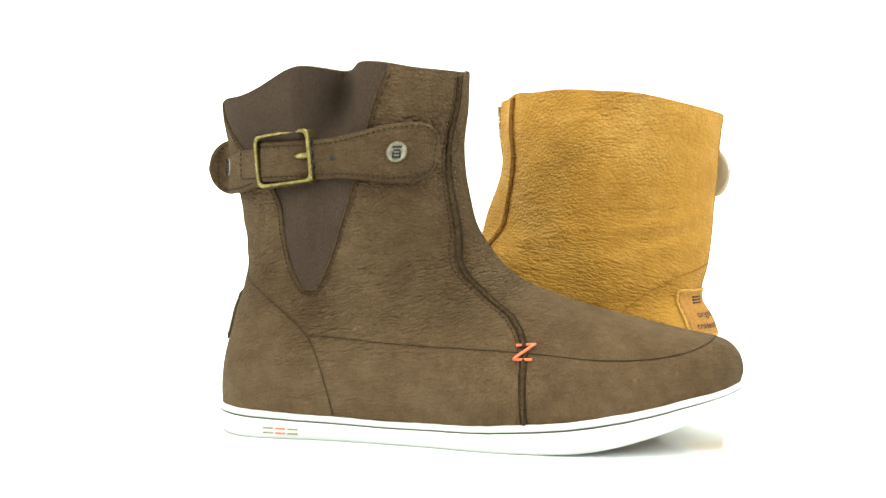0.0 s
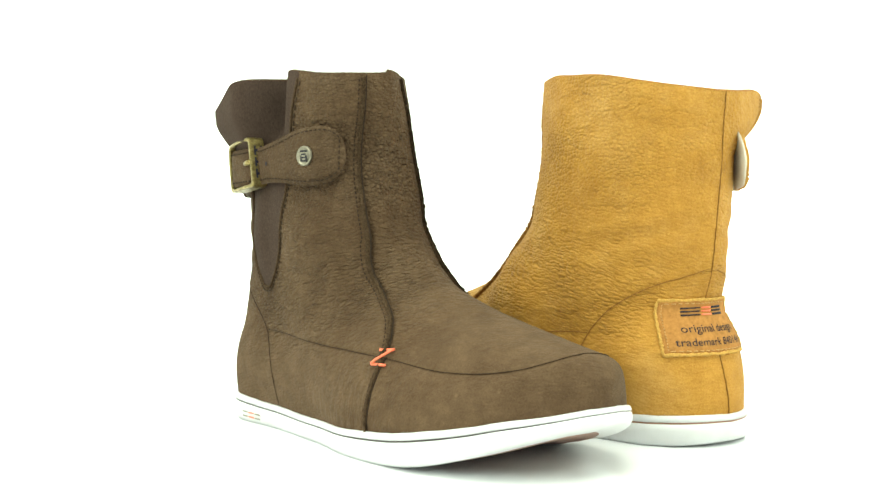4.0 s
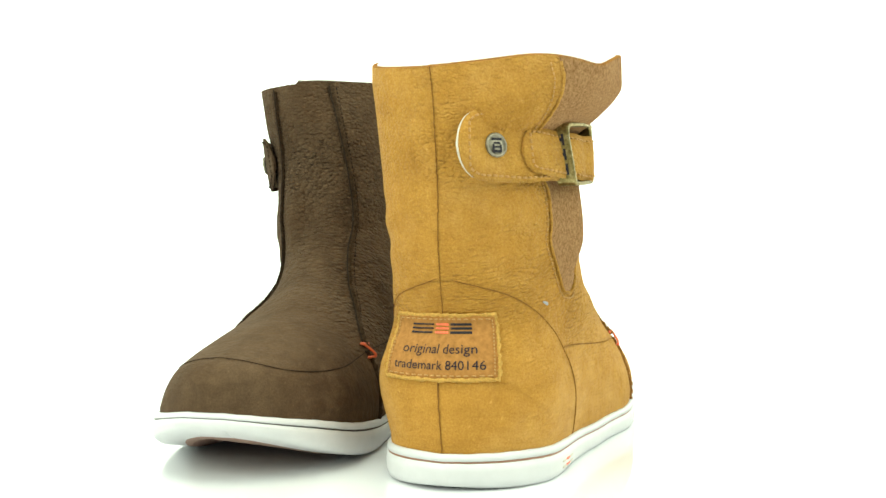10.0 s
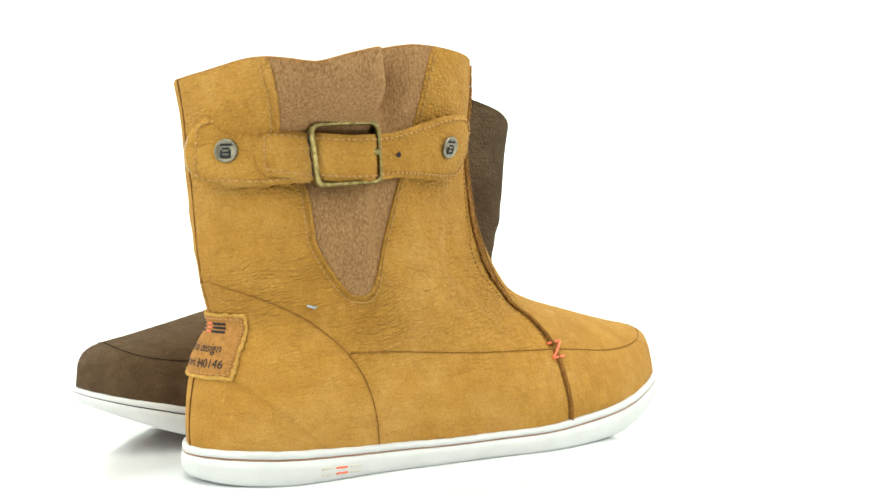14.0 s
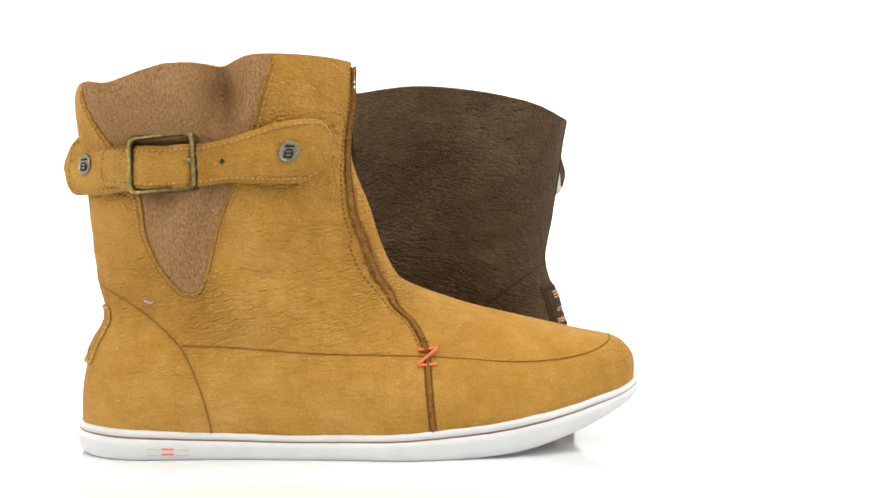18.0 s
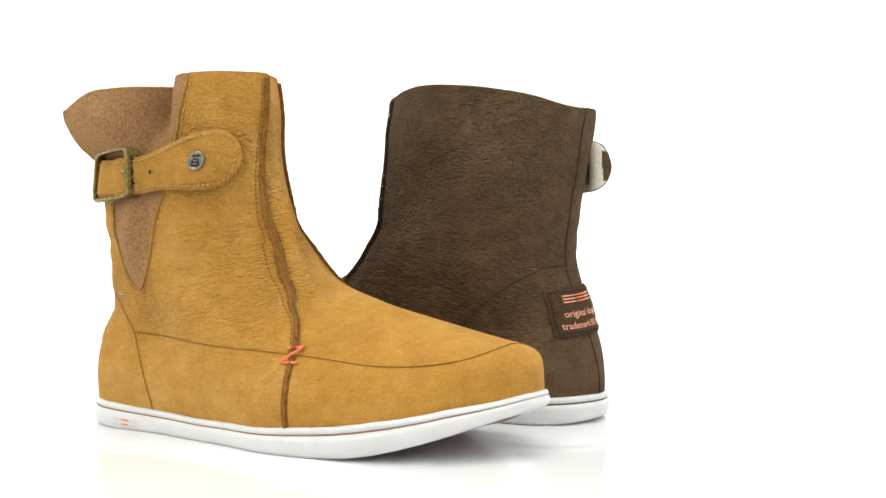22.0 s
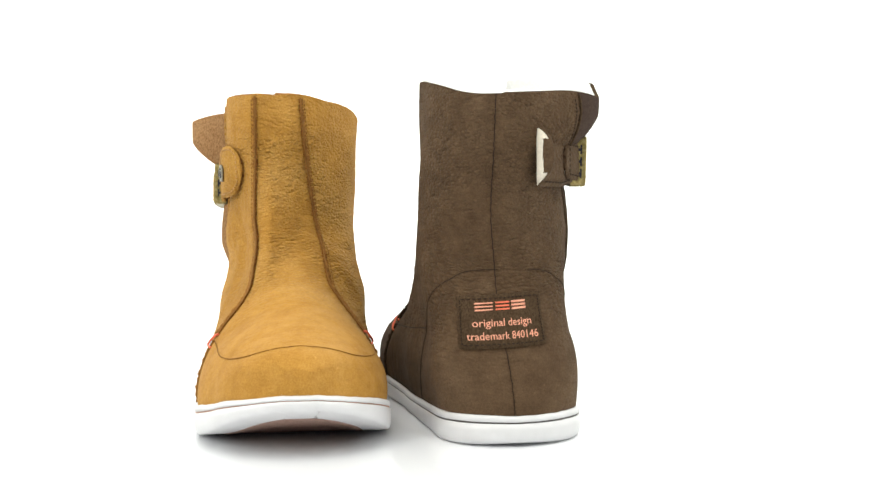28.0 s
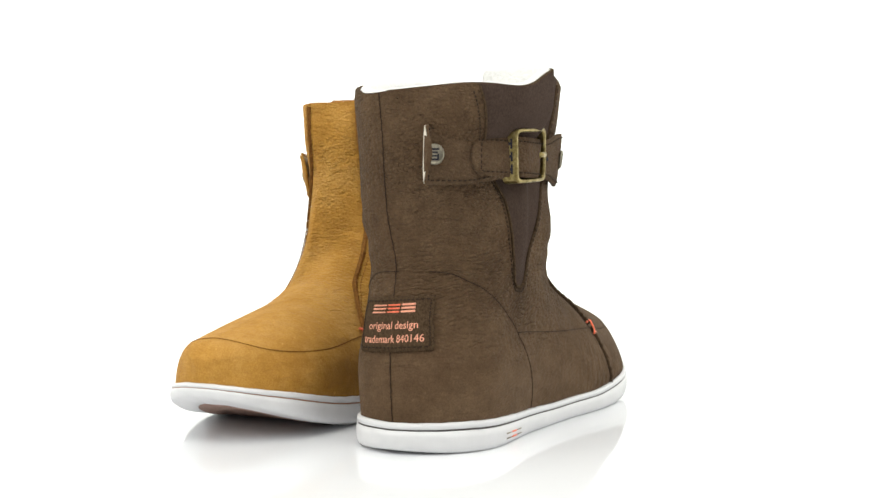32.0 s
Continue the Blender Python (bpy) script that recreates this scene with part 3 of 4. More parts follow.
def ribbon(path, half, thick, width_dir=(0, 0, 1), nw=6):
    """A strap: a path of middles, half widths along it, rounded edges and a thickness. The width runs along z, leant with the path."""
    path, half = np.array(path, float), np.array(half, float)
    tan = np.gradient(path, axis=0)
    tan /= np.linalg.norm(tan, axis=1)[:, None]
    loops = []
    up0 = np.array(width_dir, float)
    for p, h, t in zip(path, half, tan):
        up = up0 - t * up0.dot(t)
        up /= np.linalg.norm(up)
        out = np.cross(t, up)
        lp = []
        for k in range(nw + 1):
            w = -1 + 2 * k / nw
            e = thick / 2 * (1 - 0.55 * abs(w) ** 6)
            lp.append(p + up * h * w + out * e)
        for k in range(nw, -1, -1):
            w = -1 + 2 * k / nw
            e = thick / 2 * (1 - 0.55 * abs(w) ** 6)
            lp.append(p + up * h * w - out * e)
        loops.append(lp)
    return ring_strip(loops, True, True)


def disc(centre, normal, r, h, n=24, dome=0.4):
    c, nrm = np.array(centre, float), np.array(normal, float)
    nrm /= np.linalg.norm(nrm)
    a = np.cross(nrm, (0, 0, 1.0))
    a /= np.linalg.norm(a)
    b = np.cross(a, nrm)
    loops = []
    for rr, hh in ((r, 0), (r, h * 0.6), (r * 0.93, h), (r * 0.8, h * 1.0), (r * 0.76, h * 0.75), (r * 0.4, h * 0.75 + dome * 0.4), (r * 0.02, h * 0.75 + dome * 0.5)):
        loops.append([c + rr * (np.cos(2 * np.pi * k / n) * a + np.sin(2 * np.pi * k / n) * b) + hh * nrm for k in range(n)])
    return ring_strip(loops, True, True), a, b, nrm


def box_on(c, a, b, n, wa, wb, h):
    """A small block on a face: middle c, sides along a and b, standing h proud along n."""
    vs = [c + a * i * wa / 2 + b * j * wb / 2 + n * k * h for k in (0, 1) for i, j in ((-1, -1), (1, -1), (1, 1), (-1, 1))]
    return vs, [(3, 2, 1, 0), (4, 5, 6, 7), (0, 1, 5, 4), (1, 2, 6, 5), (2, 3, 7, 6), (3, 0, 4, 7)]


def letters(text, size):
    """Outline points of a line of writing, as a flat mesh, centred."""
    cu = bpy.data.curves.new("writing", "FONT")
    cu.body, cu.size, cu.align_x, cu.resolution_u = text, size, "CENTER", 3
    ob = bpy.data.objects.new("writing", cu)
    scene.collection.objects.link(ob)
    dg = bpy.context.evaluated_depsgraph_get()
    dg.update()
    me = bpy.data.meshes.new_from_object(ob.evaluated_get(dg))
    vs = [tuple(v.co) for v in me.vertices]
    fs = [tuple(p.vertices) for p in me.polygons]
    bpy.data.objects.remove(ob)
    bpy.data.curves.remove(cu)
    bpy.data.meshes.remove(me)
    return vs, fs


def boot(root, form, c):
    """c: the colours and the small differences between the two boots."""
    skin, edge, stretch, seam, thread = c["skin"], c["edge"], c["stretch"], c["seam"], c["thread"]
    gus = smooth_curve(np.array(c["gusset"]) + np.array([c["gusset_dx"], 0]))
    leather_panels(form, root, skin, stretch, gus, [
        ("inner_quarter", skin, ""), ("outer_quarter", skin, ""), ("side_panel", skin, ""), ("toe_panel", skin, ""),
        ("vamp", skin, ""), ("heel_counter", skin, ""), ("gusset", stretch, c["gusset_label"]),
        ("side_panel", skin, "")])

    # fleece lining with a rolled collar edge
    top = form.grid(2, 232, 11.9, 12.0)[-1]
    rim = [top + np.array([0, 0, -0.5])] + [form.grid(2, 232, 11.95, 12.0, i_)[-1] + np.array([0, 0, d_]) for i_, d_ in ((0.3, 0.5), (1.4, 0.9), (2.6, 0.3))]
    vs, fs = ring_strip(rim)
    part("collar_edge", mesh_of("collar_edge", metres(vs), fs), edge, root, "cut leather collar edge")
    rings = []
    rng = np.random.default_rng(9)
    for ins, v, dz in ((2.4, 12.0, 0.2), (3.6, 12.0, 2.0), (5.6, 12.0, 2.2), (7.0, 12.0, 0.2), (9, 11.7, 0), (13, 11.0, 0), (14, 10.0, 0), (14, 9.0, 0), (14, 8.0, 0)):
        g_ = form.grid(2, 232, v - 0.05, v, ins)[-1] + np.array([0, 0, dz])
        rings.append(g_ + rng.uniform(-0.35, 0.35, g_.shape))
    vs, fs = ring_strip(rings, False, True)
    part("lining", mesh_of("lining", metres(vs), fs), FLEECE, root, "white fleece lining")

    # seams: thin dark cords pressed into the joints
    def line(name, pts, r, mat, rough=0.0, label=""):
        v, f = tube(pts, r, 6, 1.0, 3, rough)
        return part(name, mesh_of(name, metres(v), f), mat, root, label)

    for side in (-1, 1):
        pts = [form.at(x, z, side, 0.1)[0] for x, z in (COUNTER + np.array([form.counter_dx, 0]))[9:] if x > float(rear_x(z)) + 1.2 and z > float(form.feather(x))]
        pts = [form.back(float(form.back_y(94)), 94, -0.2)] + pts
        line("seam", pts, 0.22, seam)
        xe = next(x for x in np.arange(270, 296, 0.05) if fox_z(x) >= top_z(x) - 0.02)
        xs = xe - (xe - 66 - form.counter_dx) * (1 - np.linspace(0, 1, 130)) ** 1.8
        line("seam", [form.at(x, float(fox_z(x)), side, 0.1)[0] for x in xs], 0.22, seam)
        zs = np.linspace(14, 51, 14)
        low = [form.at(float(herm(*VAMP_X, z)) + form.seam_dx, z, side, 0.3)[0] for z in zs]
        zs = np.concatenate([np.linspace(53, 110, 60), np.linspace(111.5, 203.5, 70)])
        up = []
        for z in zs:
            x = seam_x(form, z, side)
            up.append(form.at(x, z, side, 0.8)[0])
        for nm, pts, r in (("vamp_seam", low, 1.1), ("tongue_seam", up, 1.3)):
            pts = smooth_curve(pts, 3)
            line(nm, pts, r, edge, 0.6, "raised raw-edged seam")
            for sh in (1.7, -1.7):
                line("seam", [p + np.array([sh, 0, 0.25 * sh if nm == "tongue_seam" else 0]) - (0, side * 0.35, 0) for p in pts], 0.4, seam, 0.25)
        row = []
        for z in zs:
            x = seam_x(form, z, side)
            lo, hi = 0.0, 5.0
            edge_at = form.at(x, z, side, -0.05)[0]
            for _ in range(9):
                mid = (lo + hi) / 2
                near = np.linalg.norm(form.at(x - mid, z, side, -0.05)[0] - edge_at) < 2.9
                lo, hi = (mid, hi) if near else (lo, mid)
            row.append(form.at(x - lo, z + (0 if z > 110 else -1.5), side, -0.05)[0])
        row = np.array(row)
        cum = np.concatenate([[0], np.cumsum(np.linalg.norm(np.diff(row, axis=0), axis=1))])

        def row_at(u):
            return np.array([np.interp(u * cum[-1], cum, row[:, k]) for k in range(3)])
        v, f = stitches(row_at, int(cum[-1] / 2.6), 1, 0.36, 0.62)
        tagged(part("stitching", mesh_of("stitching", metres(v), f), seam, root), kind="stuff")
        # fibres worked loose from the raw edge
        rng = np.random.default_rng(21 + side)
        hairs = []
        for k in range(c["fibres"]):
            i = int(rng.integers(4, len(up) - 2))
            o = up[i] + (up[i + 1] - up[i]) * rng.uniform()
            d = rng.normal(0, 1, 3) * np.array([1, 1, 0.8]) + np.array([0.9, side * 0.6, 0])
            d *= rng.uniform(1.2, 2.8) / np.linalg.norm(d)
            hairs.append(tube([o, o + d * 0.6, o + d + rng.normal(0, 0.5, 3)], [0.16, 0.13, 0.07], 4))
        v, f = joined(hairs)
        tagged(part("loose_fibres", mesh_of("loose_fibres", metres(v), f), edge, root, "short fibres along the raw edge"), kind="stuff")
        line("seam", [p - np.array([0, side * 0.45, 0]) for p in row], 0.22, seam)
        # coral cross stitch at the corner of the vamp
        o, n = form.at(190 + form.seam_dx, 51, side, 1.4)
        a = np.array([1.0, 0, 0])
        a = a - n * a.dot(n)
        a /= np.linalg.norm(a)
        b = np.cross(a, n)
        b *= np.sign(b[2])
        zig = [(-4.5, 3.6), (4.8, 4.6), (4.2, 3.4), (-3.8, -3.6), (-4.6, -4.6), (4.6, -4.2)]
        path = smooth_curve([o + a * p + b * q + n * (0.5 if abs(p) < 4.3 else -0.6) for p, q in zig], 5)
        v, f = tube(path, 0.72, 6)
        part("cross_stitch", mesh_of("cross_stitch", metres(v), f), CORAL, root, "coral cord cross stitch")
    # back seam
    zs = np.linspace(16, 188, 60)
    line("seam", [form.back(float(form.back_y(z)) + 0.25 * math.sin(z * 0.9), z, 0.1) for z in zs], 0.36, seam)

    # a lip and stitching along the gusset
    def rim_z(x):
        """The collar's height, with the dip of the slack gusset."""
        return collar_z(x) - form.drop * sstep(8, 38, x) * (1 - sstep(38, 92, x))
    inner = [p for p in gus[3:-3]]
    pts = [form.at(x, z, -1, 0.25)[0] for x, z in inner if z < rim_z(x) - 1.2]
    line("gusset_lip", pts, 0.8, skin if c["tan"] else edge, 0.15)
    offp = []
    for x, z in inner:
        d = np.array([x, z]) - np.array([71, max(z, 100)])
        d /= np.linalg.norm(d) + 1e-6
        if z < rim_z(x) - 2.0:
            offp.append(np.array([x, z]) + d * 2.6)
    offp = np.array(offp)
    L = len(offp) - 1

    def gus_at(u):
        q = u * L
        i = min(int(q), L - 1)
        p = offp[i] + (offp[i + 1] - offp[i]) * (q - i)
        return form.at(p[0], p[1], -1, 0.35)[0]
    v, f = stitches(gus_at, 100, 1, 0.38, 0.62)
    tagged(part("stitching", mesh_of("stitching", metres(v), f), thread, root), kind="stuff")

    # sole: upper strip, line, side wall, tread
    base = form.grid(2, 200, 0.0, 0.3)[0]
    t = np.roll(base, -1, 0) - np.roll(base, 1, 0)
    nrm = np.stack([t[:, 1], -t[:, 0]], -1)
    nrm /= np.linalg.norm(nrm, axis=1)[:, None] + 1e-9
    if (nrm * (base[:, :2] - np.array([150, 0]))).sum() < 0:
        nrm = -nrm
    for _ in range(3):
        nrm = (np.roll(nrm, 1, 0) + nrm + np.roll(nrm, -1, 0)) / 3
        nrm /= np.linalg.norm(nrm, axis=1)[:, None]

    def bottom(x):
        return herm([-8, 4, 22, 60, 190, 230, 259, 284, 302, 308], [3.2, 1.2, 0.2, 0, 0, 2.6, 9.5, 18.5, 26, 28.5], x)

    def loop(out, frac=None, dz=0.0):
        p = base.copy()
        p[:, :2] += nrm * out
        lo, hi = bottom(p[:, 0]), base[:, 2]
        wave = 0.16 * np.sin(p[:, 0] * 0.13 + p[:, 1] * 0.09) + 0.1 * np.sin(p[:, 0] * 0.47 - p[:, 1] * 0.31)
        p[:, 2] = (hi + wave if frac is None else lo + (hi - lo) * frac + wave * frac * 0.5) + dz
        return p
    v, f = ring_strip([loop(-2.0, None, 0.5), loop(0.2, None, 1.6), loop(1.6, None, 1.3), loop(2.1, None, 0.2), loop(2.2, 0.875), loop(1.0, 0.855)])
    sole = part("sole", mesh_of("sole", metres(v), f), RUBBER, root, "white rubber foxing strip")
    v, f = ring_strip([loop(0.9, 0.865), loop(1.75, 0.86), loop(1.75, 0.80), loop(0.9, 0.79)])
    part("foxing_line", mesh_of("foxing_line", metres(v), f), c["line"], sole, c["line_label"])
    v, f = ring_strip([loop(1.0, 0.81), loop(2.3, 0.795), loop(2.7, 0.55), loop(2.5, 0.25), loop(1.6, 0.06), loop(0.2, -0.01), loop(-13.6, 0.0)], False, False)
    part("side_wall", mesh_of("side_wall", metres(v), f), RUBBER, sole)
    v, f = ring_strip([loop(-13.4, 0.0, 0.3), loop(-13.6, 0.0, -0.25), loop(-15.0, 0.0, -0.25), loop(-17, 0.0, -0.2)], False, True)
    part("outsole", mesh_of("outsole", metres(v), f, False), OUTSOLE, sole, "brown rubber outsole")
    # plain shapes of the mark on the side wall
    pieces = {0: [], 1: []}
    for k, (x0, x1, zr, col) in enumerate(((43, 49, 0.46, 0), (43, 49, 0.26, 0), (50.5, 56.5, 0.46, 1), (50.5, 56.5, 0.26, 1), (58, 64, 0.46, 0), (58, 64, 0.26, 0))):
        row = []
        for x in np.linspace(x0, x1, 6):
            i = int(np.argmin(np.abs(base[:100, 0] - x)))
            p = loop(2.62, zr)[i]
            row.append(np.array([x, p[1], p[2]]))
        pieces[col].append(tube(row, 0.42 if col == 0 else 0.5, 6))
    for col, mat in ((0, NICKEL if not c["tan"] else PALE), (1, CORAL)):
        v, f = joined(pieces[col])
        part("sole_mark", mesh_of("sole_mark", metres(v), f), mat, sole)

    # straps
    sx = [-4, 0, 10, 24, 40, 58, 78, 100, 127, 141, 150]
    sy = np.array([-15, -17, -26, -40, -50.5, -55.5, -55, -50.5, -43.5, -37.5, -32.5]) + np.array(c["strap_out"])

    def strap_path(x, out=0.0):
        y = herm(sx, sy, x)
        z = herm([-4, 10, 58, 127, 150], c["strap_z"], x)
        # it lies on the leather where the shaft bulges
        for dz in (-8, -3, 2):
            y = np.minimum(y, form.mid(x, z + dz) - form.width(x, z + dz, -1) - 1.9)
        return np.stack([x, y - out, z], -1)

    def taper(u, h0, h1, r0, r1, length):
        """Half widths of a strap with rounded ends; u runs 0 to length."""
        h = h0 + (h1 - h0) * (sstep(0.40, 0.85, u / length) if h1 < h0 else sstep(0.52, 0.86, u / length))
        e0 = np.where(u < r0, arc(u / r0), 1)
        e1 = np.where(length - u < r1, arc((length - u) / r1), 1)
        return np.maximum(h * e0 * e1, 0.4)

    def strap(name, x0, x1, out, h0, h1, r0, r1, thick, label, hump=0.0, standoff=None):
        x = x0 + (x1 - x0) * (0.5 - 0.5 * np.cos(np.linspace(0, np.pi, 48)))
        p = strap_path(x, out)
        p[:, 1] -= hump * sstep(c["buckle_x"][0] - 1, c["buckle_x"][0] + 8, x) * (1 - sstep(c["buckle_x"][1] - 8, c["buckle_x"][1] + 2, x))
        if standoff is not None:
            p[:, 1] += standoff(x)
        d = np.concatenate([[0], np.cumsum(np.linalg.norm(np.diff(p, axis=0), axis=1))])
        h = taper(d, h0, h1, r0, r1, d[-1])
        v, f = ribbon(p, h, thick)
        ob = part(name, mesh_of(name, metres(v), f), c["strap"], root, label)
        cutp = slice(0, None) if standoff else slice(4, -6)
        pale = ribbon(p[cutp] + np.array([0.1, thick * 0.42, 0]), h[cutp] * (0.97 if standoff else 0.85), thick * 0.4)
        part("backing", mesh_of("backing", metres(pale[0]), pale[1]), PALE, ob, "pale suede strap backing")
        tan = np.gradient(p, axis=0)
        tan /= np.linalg.norm(tan, axis=1)[:, None]
        out_n = np.cross(tan, (0, 0, 1.0))
        out_n *= np.where(out_n[:, 1] > 0, -1, 1)[:, None]
        hs = np.maximum(h - 2.4, 0.0)
        keep = np.where(h > 3.2)[0]
        keep = keep[(d[keep] > 4.0) & (d[-1] - d[keep] > 2.4)]
        lo = p[keep] + out_n[keep] * (thick / 2 + 0.15)
        hi = lo.copy()
        lo[:, 2] -= hs[keep]
        hi[:, 2] += hs[keep]
        ring = np.concatenate([lo, hi[::-1]])
        seg = np.concatenate([[0], np.cumsum(np.linalg.norm(np.diff(np.concatenate([ring, ring[:1]]), axis=0), axis=1))])

        def at(u):
            q = u * seg[-1]
            return np.array([np.interp(q, seg, np.append(ring[:, k], ring[0, k])) for k in range(3)])
        v, f = stitches(at, int(seg[-1] / 3.0), 1, 0.52 if c["tan"] else 0.42, 0.6)
        tagged(part("stitching", mesh_of("stitching", metres(v), f), thread, ob), kind="stuff")
        return ob

    lift = c["lift"]

    def tab_off(x):
        return -lift * (1 - sstep(-4, 22, x)) - c["curl"] * (1 - np.clip((x - c["strap_x0"]) / 10, 0, 1)) ** 1.5

    back = strap("back_strap", c["strap_x0"], 60, 0.0, 16.0, 11.5, 13, 3, 2.6, "leather strap tab with a round end",
                 standoff=tab_off)
    front = strap("front_strap", 24, 145, 2.6, 10.8, 16.5, 8, 14, 2.6, "leather strap with a round end and punched hole", 4.2)
    # punched hole, a dark disc painted for its shade, and the pull of the prong
    o = strap_path(np.array([90.5]), 4.5)[0]
    (v, f), a, b, n = disc(o, (-0.1, -1, 0), 1.3, 0.15)
    part("hole", mesh_of("hole", metres(v), f), INK, front, "punched hole")
    # rivets
    for xr, par, out in ((c["rivet_x"][0], back, 1.5), (c["rivet_x"][1], front, 4.0)):
        rx3 = np.array([xr - 1, xr, xr + 1])
        q = strap_path(rx3, out)
        if par is back:
            q[:, 1] += tab_off(rx3)
        tn = q[2] - q[0]
        n = np.cross(tn, (0, 0, 1.0))
        n *= -np.sign(n[1])
        (v, f), a, b, n = disc(q[1], n, 5.6, 1.5)
        rv = part("rivet", mesh_of("rivet", metres(v), f), NICKEL, par, "round metal rivet")
        blocks = [box_on(q[1] + b * dz + a * dx + n * 1.1, a, b, n, w, h, 0.45) for dx, dz, w, h in
                  ((0, 2.6, 5, 1.0), (0, 0.9, 3.4, 0.9), (-1.9, -1.2, 0.9, 3.0), (1.9, -1.2, 0.9, 3.0), (0, -0.9, 3, 0.8), (0, -2.7, 4.4, 0.9))]
        v, f = joined(blocks)
        part("rivet_mark", mesh_of("rivet_mark", metres(v), f, False), INK, rv)
    # buckle
    x0, x1 = c["buckle_x"]
    q0, q1 = strap_path(np.array([x0]), 7.2)[0], strap_path(np.array([x1]), 7.2)[0]
    q1[2] += c["buckle_tilt"]
    mid = (q0 + q1) / 2
    a = q1 - q0
    wd = np.linalg.norm(a)
    a /= wd
    n = np.cross(a, (0, 0, 1.0))
    n *= -np.sign(n[1])
    b = np.cross(n, a)
    b *= np.sign(b[2])
    hh = 14.8
    loops = []
    for k in range(64):
        ang = 2 * np.pi * (k + 0.5) / 64
        ca, sa = math.cos(ang), math.sin(ang)
        e = 11
        sup = (abs(ca) ** e + abs(sa) ** e) ** (-1 / e)
        u, w = ca * sup, sa * sup
        c0 = mid + a * u * wd / 2 + b * w * hh
        ci = mid + a * u * (wd / 2 - 2.1) + b * w * (hh - 2.1)
        bow = -1.2 * u * u
        loops.append([c0 + n * (-6.0 + bow), c0 + n * (2.2 + bow), c0 * 0.8 + ci * 0.2 + n * (3.0 + bow), c0 * 0.2 + ci * 0.8 + n * (3.0 + bow), ci + n * (2.2 + bow), ci + n * (-6.0 + bow)])
    m = 6
    vs = [p for lp in loops for p in lp]
    fs = [(i * m + k, i * m + (k + 1) % m, ((i + 1) % 64) * m + (k + 1) % m, ((i + 1) % 64) * m + k) for i in range(64) for k in range(m)]
    buckle = part("buckle", mesh_of("buckle", metres(vs), fs, False), BRASS, root, "square antique brass buckle")
    bar = tube([mid + a * (wd / 2 - 1.5) + n * 1.4, mid + a * (wd / 2 - 6) + n * 1.8, mid + a * (wd / 2 - 9.2) + n * 1.2], [1.5, 1.6, 1.6], 8)
    part("prong", mesh_of("prong", metres(bar[0]), bar[1]), BRASS, buckle)
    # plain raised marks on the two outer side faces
    for sg in (-1, 1):
        marks = []
        slope = -n
        face = np.cross(slope, b)
        face *= np.sign(face.dot(a) * sg)
        top = mid + a * sg * wd / 2 + n * 0.2
        for w0, w1 in ((-9.5, -4.2), (-2.6, 2.6), (4.2, 9.5)):
            for dn, wn, s0, s1 in ((1.6, 1.1, 0, 1), (5.4, 1.1, 0, 1), (3.5, 3.4, 0.35, 0.65)):
                ww0, ww1 = w0 + (w1 - w0) * s0, w0 + (w1 - w0) * s1
                marks.append(box_on(top + b * (ww0 + ww1) / 2 + slope * dn + face * 0.02, slope, b, face, wn, ww1 - ww0, 0.18))
        v, f = joined(marks)
        part("buckle_mark", mesh_of("buckle_mark", metres(v), f, False), INK, buckle)

    # sewn patch on the heel
    pz, py0, tilt = c["patch_z"], c["patch_y"], c["patch_tilt"]
    hw, hhp = c["patch_w"], 14.2

    def on_heel(u, w, lift_):
        """u: along the patch as one reads it, w: up."""
        ang = math.radians(tilt)
        uu, ww = u * math.cos(ang) - w * math.sin(ang), u * math.sin(ang) + w * math.cos(ang)
        y, z = py0 - uu, pz + ww
        return form.back(y, z, lift_)
    nuu, nww = 30, 16
    rng = np.random.default_rng(5)
    vs, fs = [], []
    for lf in (1.5, -0.5):
        for j in range(nww + 1):
            for i in range(nuu + 1):
                u, w = (2 * i / nuu - 1) * hw, (2 * j / nww - 1) * hhp
                if i in (0, nuu):
                    u += rng.uniform(-0.45, 0.45)
                if j in (0, nww):
                    w += rng.uniform(-0.45, 0.45)
                rim = 0.35 if (i in (0, nuu) or j in (0, nww)) else 0
                vs.append(on_heel(u, w, lf - rim))
    n1 = (nuu + 1) * (nww + 1)
    for j in range(nww):
        for i in range(nuu):
            q = j * (nuu + 1) + i
            fs.append((q, q + 1, q + nuu + 2, q + nuu + 1))
    rimi = [i for i in range(nuu + 1)] + [j * (nuu + 1) + nuu for j in range(1, nww + 1)] + [nww * (nuu + 1) + i for i in range(nuu - 1, -1, -1)] + [j * (nuu + 1) for j in range(nww - 1, 0, -1)]
    for k in range(len(rimi)):
        a0, a1 = rimi[k], rimi[(k + 1) % len(rimi)]
        fs.append((a0, a0 + n1, a1 + n1, a1))
    patch = part("heel_patch", mesh_of("heel_patch", metres(vs), fs), c["patch"], root, c["patch_label"])

    if c["tan"]:
        rim_pts = []
        for k in range(120):
            q = k / 30
            i_, r_ = int(q), q - int(q)
            cs = [(-1, -1), (1, -1), (1, 1), (-1, 1), (-1, -1)]
            rim_pts.append(on_heel((cs[i_][0] + (cs[i_ + 1][0] - cs[i_][0]) * r_) * (hw - 0.2), (cs[i_][1] + (cs[i_ + 1][1] - cs[i_][1]) * r_) * (hhp - 0.2), 0.9))
        v, f = tube(rim_pts, 0.95, 6, 1.0, 4, 0.55, True)
        part("frayed_edge", mesh_of("frayed_edge", metres(v), f), FRAY, patch, "frayed pale edge")
